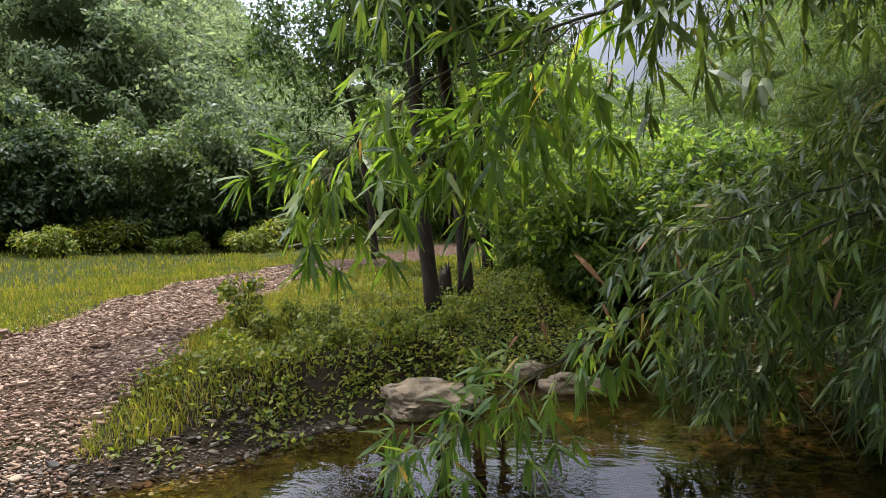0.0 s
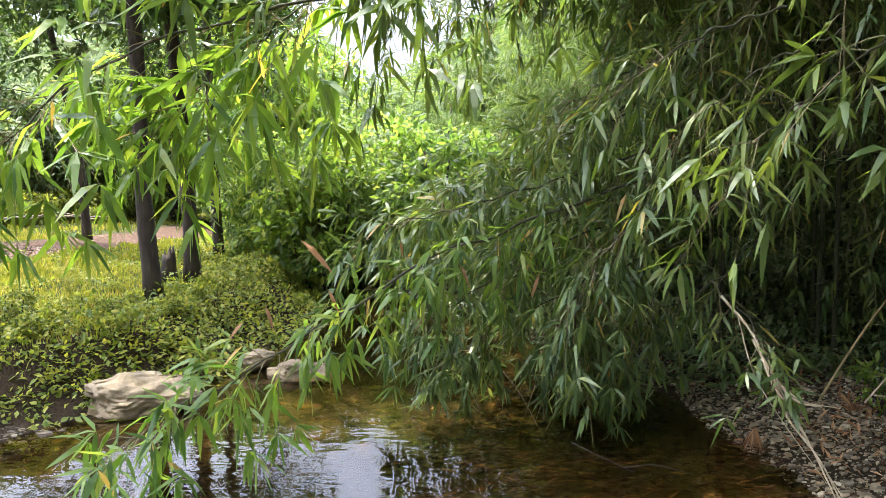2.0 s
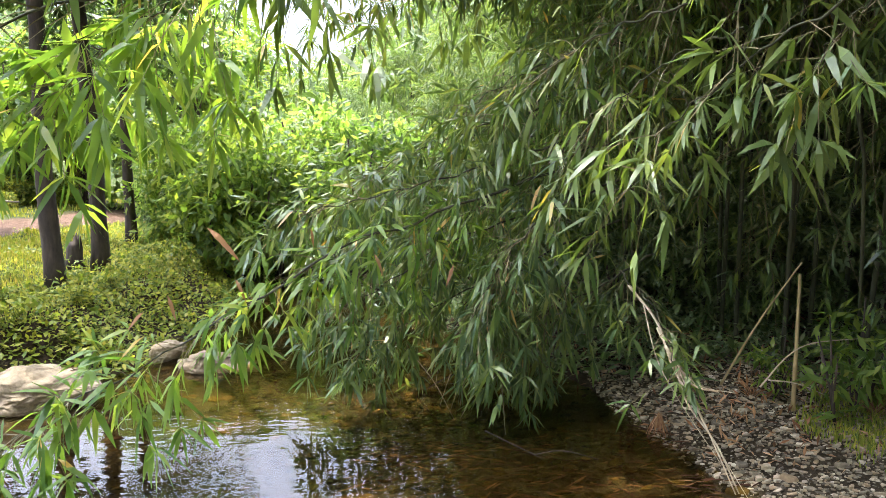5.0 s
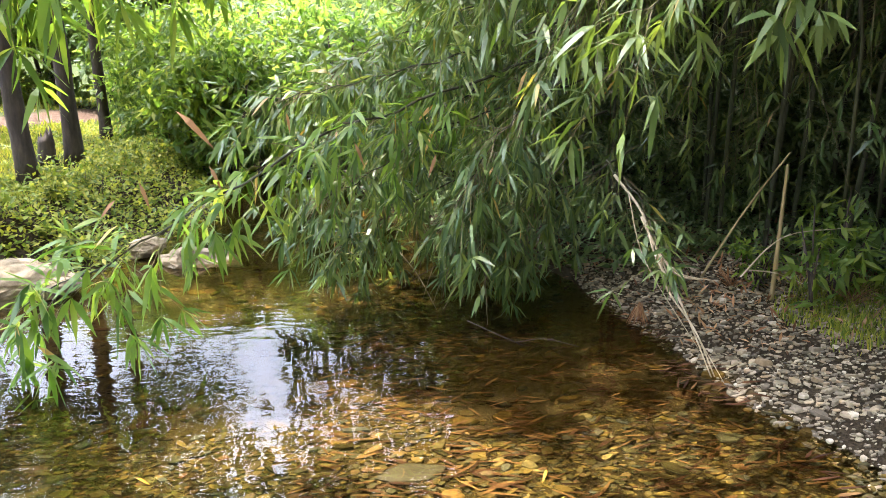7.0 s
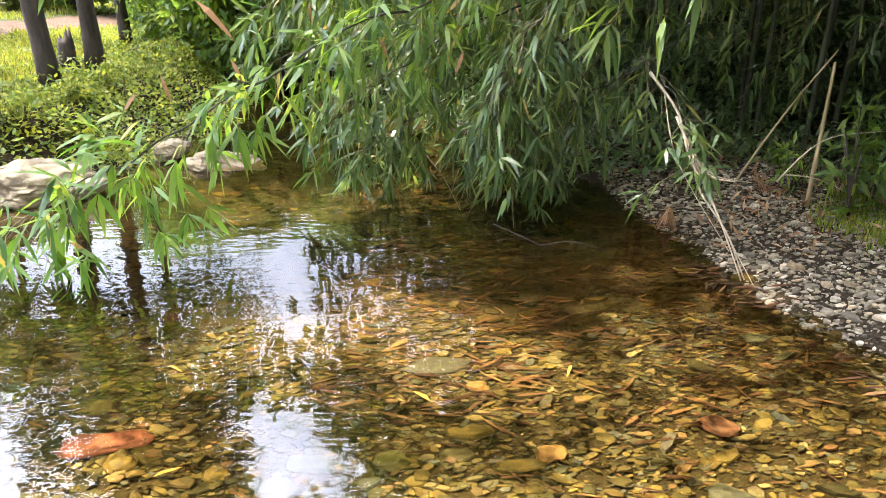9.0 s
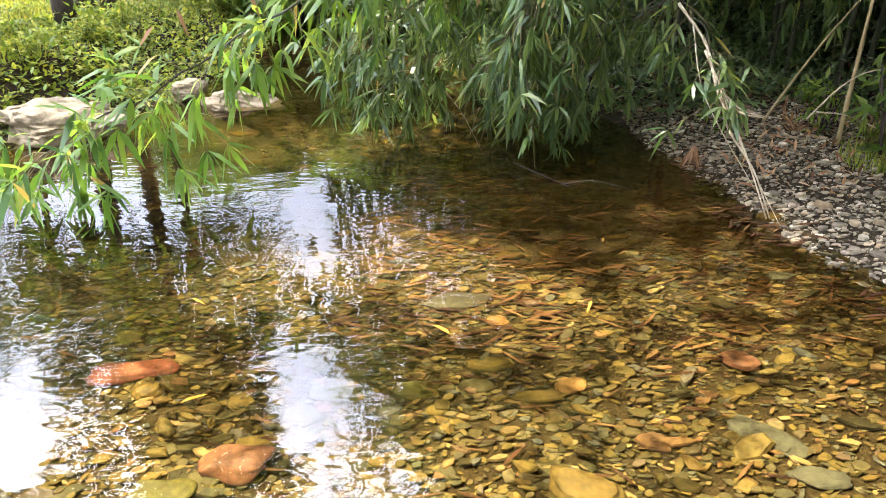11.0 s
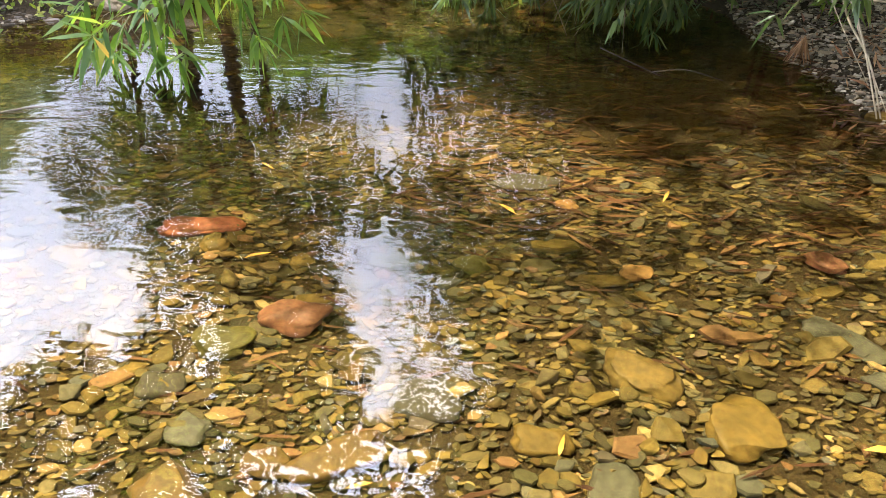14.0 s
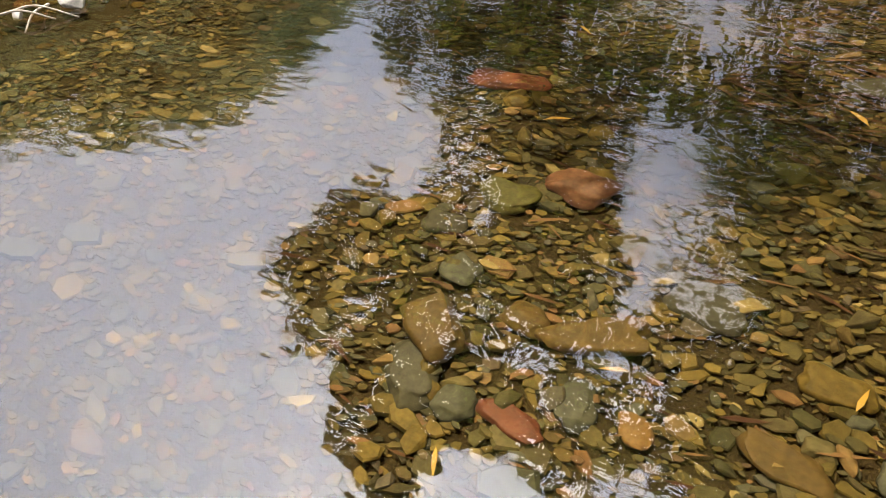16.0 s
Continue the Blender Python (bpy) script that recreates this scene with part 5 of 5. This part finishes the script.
def herb_field(name, label, seed, box, clumps, keep, per, radius, tall, leaf, aspect, mat):
    """Low leafy plants in uneven tufts over the ground."""
    r = np.random.default_rng(seed)
    x, y = r.uniform(box[0], box[1], clumps), r.uniform(box[2], box[3], clumps)
    ok = keep(x, y, r.random(clumps))
    x, y = x[ok], y[ok]
    n = len(x)
    R_, H_ = radius * (0.6 + 0.8 * r.random((n, 1))), tall * (0.3 + 1.4 * r.random((n, 1)) ** 2.5)
    q = random_dirs(r, n * per).reshape(n, per, 3)
    q[..., 2] = np.abs(q[..., 2])
    q *= (0.35 + 0.65 * r.random((n, per, 1)) ** 0.5)
    px, py = x[:, None] + q[..., 0] * R_, y[:, None] + q[..., 1] * R_
    pz = height(px, py) + q[..., 2] * H_
    p = np.stack([px, py, pz], -1).reshape(-1, 3)
    m = len(p)
    out = q.reshape(-1, 3)
    d = unit(out * [1, 1, 0.3] + random_dirs(r, m) * 0.7)
    up = unit(out + np.array([0, 0, 1.1]) + random_dirs(r, m) * 0.5)
    L = leaf * (0.5 + 0.8 * r.random(m))
    v, f = quad_leaves(p, d, up, L, L * aspect)
    ob = mesh_part(name, fast_mesh(name, v, f), mat)
    return tagged(ob, label, "herbs", kind="stuff")


def dist_left(x, y):
    return shore_left(y) - x


herb_field("bank_herbs", "dense leafy herbs covering the steep bank", 81, (-7.5, -2.2, 2.9, 13), 3600, lambda x, y, q: (path_mask(x, y) < 0.25) & (dist_left(x, y) > 0.0) & (dist_left(x, y) < 1.5 + 0.3 * hash_noise(x, y, 0.5, 5.0)) & (q < smooth((y - 3.0) / 1.3) * (0.8 + 0.35 * hash_noise(x, y, 0.3, 2.0))), 34, 0.19, 0.20, 0.064, 0.55, HERB_LEAF)
herb_field("low_herbs", "low weeds among the grass", 82, (-9, -3, 3.2, 14), 1500, lambda x, y, q: (dist_left(x, y) > 1.2) & (path_mask(x, y) < 0.3) & (q < 0.9 - 0.12 * dist_left(x, y)), 24, 0.16, 0.09, 0.055, 0.5, HERB_LEAF)
herb_field("undergrowth", "dark low undergrowth beneath the bamboo", 83, (-1.5, 6.0, 4.2, 12), 1700, lambda x, y, q: (x - shore_right(y) > np.where(y < 5.2, 1.4, 0.15)) & (np.hypot(x - 2.4, y - 4.0) > 0.9), 30, 0.24, 0.35, 0.10, 0.4, SHRUB_LEAF)
herb_field("leaf_litter", "fallen dry leaves on the dark bank", 84, (0.8, 4.5, 3.6, 8), 700, lambda x, y, q: (x - shore_right(y) > 0.3), 8, 0.25, 0.02, 0.09, 0.2, DRY_LEAF)
herb_field("dry_litter", "dry leaves and dead stalks at the edge of the track", 85, (-9, -3.5, 1.8, 10), 900, lambda x, y, q: (np.abs(path_mask(x, y) - 0.4) < 0.35) & (dist_left(x, y) > 0.1), 9, 0.18, 0.03, 0.06, 0.3, DRY_LEAF)

weed = shrub("weed", "tall broad-leaved weed growing at the edge of the bank", 46, (0.28, 0.28, 0.75), 12, 420, 0.085, 0.55, HERB_LEAF, "weeds on the bank", 3, "weed")
spread(weed, [(-5.45, 5.35, 0, 1.0), (-5.2, 5.15, 90, 0.7), (-4.9, 5.0, 200, 0.6), (-5.0, 5.6, 40, 0.6), (-4.5, 5.3, 300, 0.55), (-4.0, 6.6, 20, 0.4), (-3.8, 7.1, 120, 0.35), (-3.6, 8.4, 220, 0.6), (-3.4, 8.9, 10, 0.7), (-3.7, 9.4, 60, 0.6), (-4.2, 5.6, 30, 0.42), (-3.9, 6.0, 130, 0.45), (-4.4, 6.2, 210, 0.35), (-4.7, 5.8, 270, 0.5), (-3.7, 7.6, 330, 0.42), (-4.6, 7.2, 75, 0.3),
             (-3.5, 7.0, 160, 0.38), (-4.1, 5.1, 250, 0.45), (-5.3, 6.1, 15, 0.35), (-3.9, 8.8, 95, 0.5), (-3.45, 6.3, 190, 0.4), (-3.6, 5.5, 310, 0.38)])

# ---- driftwood and sticks ----
stick("fallen_branch", [(-12.6, 14.6, 1.02), (-11.9, 15.2, 1.12), (-11.0, 15.6, 1.10), (-10.2, 16.4, 1.02)], 0.035, DRIFTWOOD, "dead fallen branch lying in the clearing", "branch")
stick("fallen_branch", [(-11.6, 15.0, 1.05), (-10.9, 15.2, 1.2), (-10.0, 15.3, 1.02)], 0.025, DRIFTWOOD, "thin dead branch lying in the clearing", "branch")
for pts in ([(0.30, 4.25, 0.02), (0.45, 4.05, 0.015), (0.62, 3.86, 0.0)], [(0.58, 3.92, 0.0), (0.75, 3.9, 0.03), (0.95, 3.84, 0.0)], [(0.1, 4.75, 0.25), (-0.05, 4.9, 0.12), (-0.2, 5.0, -0.02)], [(0.05, 4.95, 0.3), (-0.12, 5.05, 0.1), (-0.22, 5.1, -0.03)]):
    stick("driftwood_stick", pts, 0.0035, BARK, "wet brown stick caught in the shallow water", "stick", 5, 0.5, 9)
for pts in ([(-3.4, 2.5, 0.0), (-3.0, 2.68, 0.025), (-2.55, 2.85, 0.0)], [(-3.2, 2.35, 0.0), (-2.95, 2.45, 0.02), (-2.8, 2.6, 0.0)], [(-2.7, 2.75, 0.01), (-2.45, 2.86, 0.03), (-2.25, 2.82, 0.0)]):
    stick("driftwood_stick", pts, 0.006, DRIFTWOOD, "weathered stick stranded in the shallows", "stick", 5, 0.5, 9)


# ---- dead leaves, litter and small plants ----
def loose_leaf(name, a, b, mesh, label, parent=None, face=(0.3, -0.6, 0.7)):
    """One leaf from its stalk at a to its tip at b."""
    a, b = Vector(a), Vector(b)
    y = (b - a).normalized()
    x = y.cross(Vector(face)).normalized()
    m = Matrix((x, y, x.cross(y))).transposed().to_4x4()
    ob = new(name, mesh)
    at = a
    if parent:
        ob.parent = parent
        at = a - Vector(parent.location)
        tagged(ob, label)
    else:
        tagged(ob, label, "leaf", "fallen leaves in the stream")
    ob.matrix_basis = Matrix.Translation(at) @ m @ Matrix.Scale((b - a).length, 4)


for a, b in (((-1.26, 3.66, 1.42), (-1.07, 3.68, 1.23)), ((-0.71, 3.77, 1.40), (-0.69, 3.76, 1.29)), ((-1.12, 3.68, 1.13), (-1.05, 3.66, 1.0)), ((-1.45, 3.56, 1.06), (-1.40, 3.55, 0.92)), ((-1.56, 3.51, 0.98), (-1.66, 3.5, 0.88)), ((-0.4, 4.2, 1.2), (-0.33, 4.18, 1.05)), ((0.1, 4.4, 1.1), (0.05, 4.36, 0.95))):
    loose_leaf("leaf", a, b, DEAD[0], "dead orange-brown leaf", low_branch)
YELLOW = LANCE[1].copy()
YELLOW.materials[0] = leaf_material("yellow_leaf", [(0.0, (0.32, 0.22, 0.03)), (1.0, (0.40, 0.28, 0.05))], (1.2, 1.1, 0.8), 0.2, 0.5)
for x, y, turn, ln in ((-0.97, 1.88, 40, 0.10), (-0.05, 2.34, 130, 0.12), (-0.29, 1.06, 200, 0.07), (-0.55, 0.66, 300, 0.07), (0.15, 1.21, 80, 0.08), (0.9, 1.35, 10, 0.15), (0.55, 2.6, 250, 0.09), (-1.2, 2.6, 330, 0.09)):
    z = ground_at(x, y) + 0.045
    loose_leaf("fallen_leaf", (x, y, z), (x + ln * math.cos(radians(turn)), y + ln * math.sin(radians(turn)), z + 0.008), YELLOW, "fallen yellow leaf lying on the stream bed", None, (0.05, 0.05, 1))

SUNKEN = leaf_material("sunken_leaf", [(0.0, (0.022, 0.012, 0.007)), (0.6, (0.060, 0.032, 0.014)), (1.0, (0.13, 0.085, 0.030))], (1.0, 1.0, 1.0), 0.1, 0.7, gloss=0.05)


def sunken_litter(name, label, seed, box, count, length):
    """Bamboo leaves that have sunk to the bed and lie along the current."""
    r = np.random.default_rng(seed)
    x, y = r.uniform(box[0], box[1], count), r.uniform(box[2], box[3], count)
    ok = in_stream(x, y) & (hash_noise(x, y, 0.25, 4.0) > -0.35)
    x, y = x[ok], y[ok]
    n = len(x)
    turn = r.normal(0.05, 0.45, n)
    d = np.stack([np.cos(turn), np.sin(turn), r.normal(0, 0.06, n)], -1)
    L = length * (0.5 + 0.9 * r.random(n))
    p = np.stack([x, y, height(x, y) + 0.022 + 0.012 * r.random(n)], -1)
    v, f = leaves_geo(p, d, unit(np.array([0, 0, 1.0]) + random_dirs(r, n) * 0.2), L, L * (0.07 + 0.06 * r.random(n)), 0.03)
    return tagged(mesh_part(name, fast_mesh(name, v, f), SUNKEN), label, "leaf litter", kind="stuff")


sunken_litter("sunken_leaves", "brown bamboo leaves sunk in the shaded pool", 95, (-0.6, 1.7, 2.2, 4.4), 1500, 0.13)
sunken_litter("sunken_leaves", "stray dead leaves among the stream pebbles", 96, (-1.6, 1.6, 0.6, 2.3), 240, 0.10)

PALE = single_stone("pale_stone", (0.34, 0.31, 0.27), 0.8)
for x, y, sx, sz, turn in ((-3.48, 1.66, 0.20, 0.09, 10), (-3.75, 1.9, 0.16, 0.08, 70), (-3.3, 2.9, 0.14, 0.06, 30), (-3.9, 2.5, 0.22, 0.10, 100), (-3.62, 1.45, 0.12, 0.06, 150)):
    ob = tagged(mesh_part("shore_stone", angular_stone_mesh("shore_stone", 300 + turn, 20, 1.0, 0.07), PALE), "pale angular stone on the muddy shore", "stone", "pale stones on the shore")
    ob.matrix_basis = pose(x, y, max(ground_at(x, y), -0.03) + 0.3 * sz, 0, 0, turn) @ Matrix.Diagonal((sx, sx * 0.7, sz, 1))
for pts in ([(-3.7, 1.45, 0.0), (-3.5, 1.5, 0.05), (-3.3, 1.58, 0.0)], [(-3.6, 1.6, 0.0), (-3.45, 1.45, 0.04), (-3.38, 1.35, 0.0)], [(-3.66, 1.38, 0.02), (-3.48, 1.42, 0.06), (-3.36, 1.5, 0.01)]):
    stick("driftwood_stick", pts, 0.007, ROOT, "pale twig washed up on the shore", "stick", 5, 0.5, 9)


def grass_tuft(place, seed, count, tall, spread_by, mat, label, category, down=0.0):
    r = np.random.default_rng(seed)
    a = r.random(count) * 6.283
    d = unit(np.stack([np.cos(a) * spread_by, np.sin(a) * spread_by, np.ones(count) * (1 - 2 * down)], -1) + random_dirs(r, count) * 0.25)
    v, f = leaves_geo(r.normal(0, 0.012, (count, 3)), d, random_dirs(r, count), tall * (0.5 + 0.7 * r.random(count)), np.full(count, 0.006), 0.25)
    ob = tagged(mesh_part("grass_tuft", fast_mesh("grass_tuft", v, f), mat), label, category)
    ob.location = place
    return ob


grass_tuft((1.42, 4.21, 0.14), 91, 60, 0.16, 0.35, DRY_LEAF, "dry straw tuft hanging at the waterline", "grass", 1.0)
for k, (x, y, tall) in enumerate(((2.55, 4.35, 0.34), (2.75, 4.1, 0.28), (2.95, 4.3, 0.30), (2.2, 4.6, 0.22))):
    grass_tuft((x, y, ground_at(x, y)), 92 + k, 46, tall, 0.8, DRY_LEAF if k % 2 else HERB_LEAF, "arching grass tuft beside the gravel", "grass")
shoot = shrub("shoot", "small leafy shoot at the foot of the bamboo", 48, (0.26, 0.26, 0.8), 9, 170, 0.12, 0.3, VINE_LEAF, "shoots beside the gravel", 4, "plant", 0.5)
spread(shoot, [(2.5, 4.05, 0, 1.0), (2.75, 4.3, 80, 1.1), (2.3, 4.5, 200, 0.7), (3.0, 4.0, 300, 0.9), (1.75, 4.75, 150, 0.6)])
frond_line = bezier_path([(0, 0, 0), (0.03, 0, 0.22), (0.12, 0, 0.36), (0.28, 0, 0.40)], 16)
fern = thing("fern", (-4.63, 6.46, ground_at(-4.63, 6.46)), "pale green fern on the grassy bank", "fern")
for k in range(7):
    c, s = math.cos(k * 0.9), math.sin(k * 0.9)
    line = np.stack([frond_line[:, 0] * c, frond_line[:, 0] * s, frond_line[:, 2] * (0.8 + 0.06 * k)], -1)
    way = np.array([-s, c, 0.0])
    n = len(line) - 2
    p = np.concatenate([line[1:-1], line[1:-1]])
    d = np.concatenate([np.tile(way, (n, 1)), np.tile(-way, (n, 1))]) + [c * 0.4, s * 0.4, 0.1]
    L = np.tile(0.10 * np.sin(np.linspace(0.5, 2.9, n)), 2)
    mesh_part("frond", fast_mesh("frond", *join_geo([tube_geo(line, np.linspace(0.003, 0.001, 16), 4), quad_leaves(p, d, np.tile([0, 0, 1.0], (2 * n, 1)), L, L * 0.25)])), GRASS, fern)
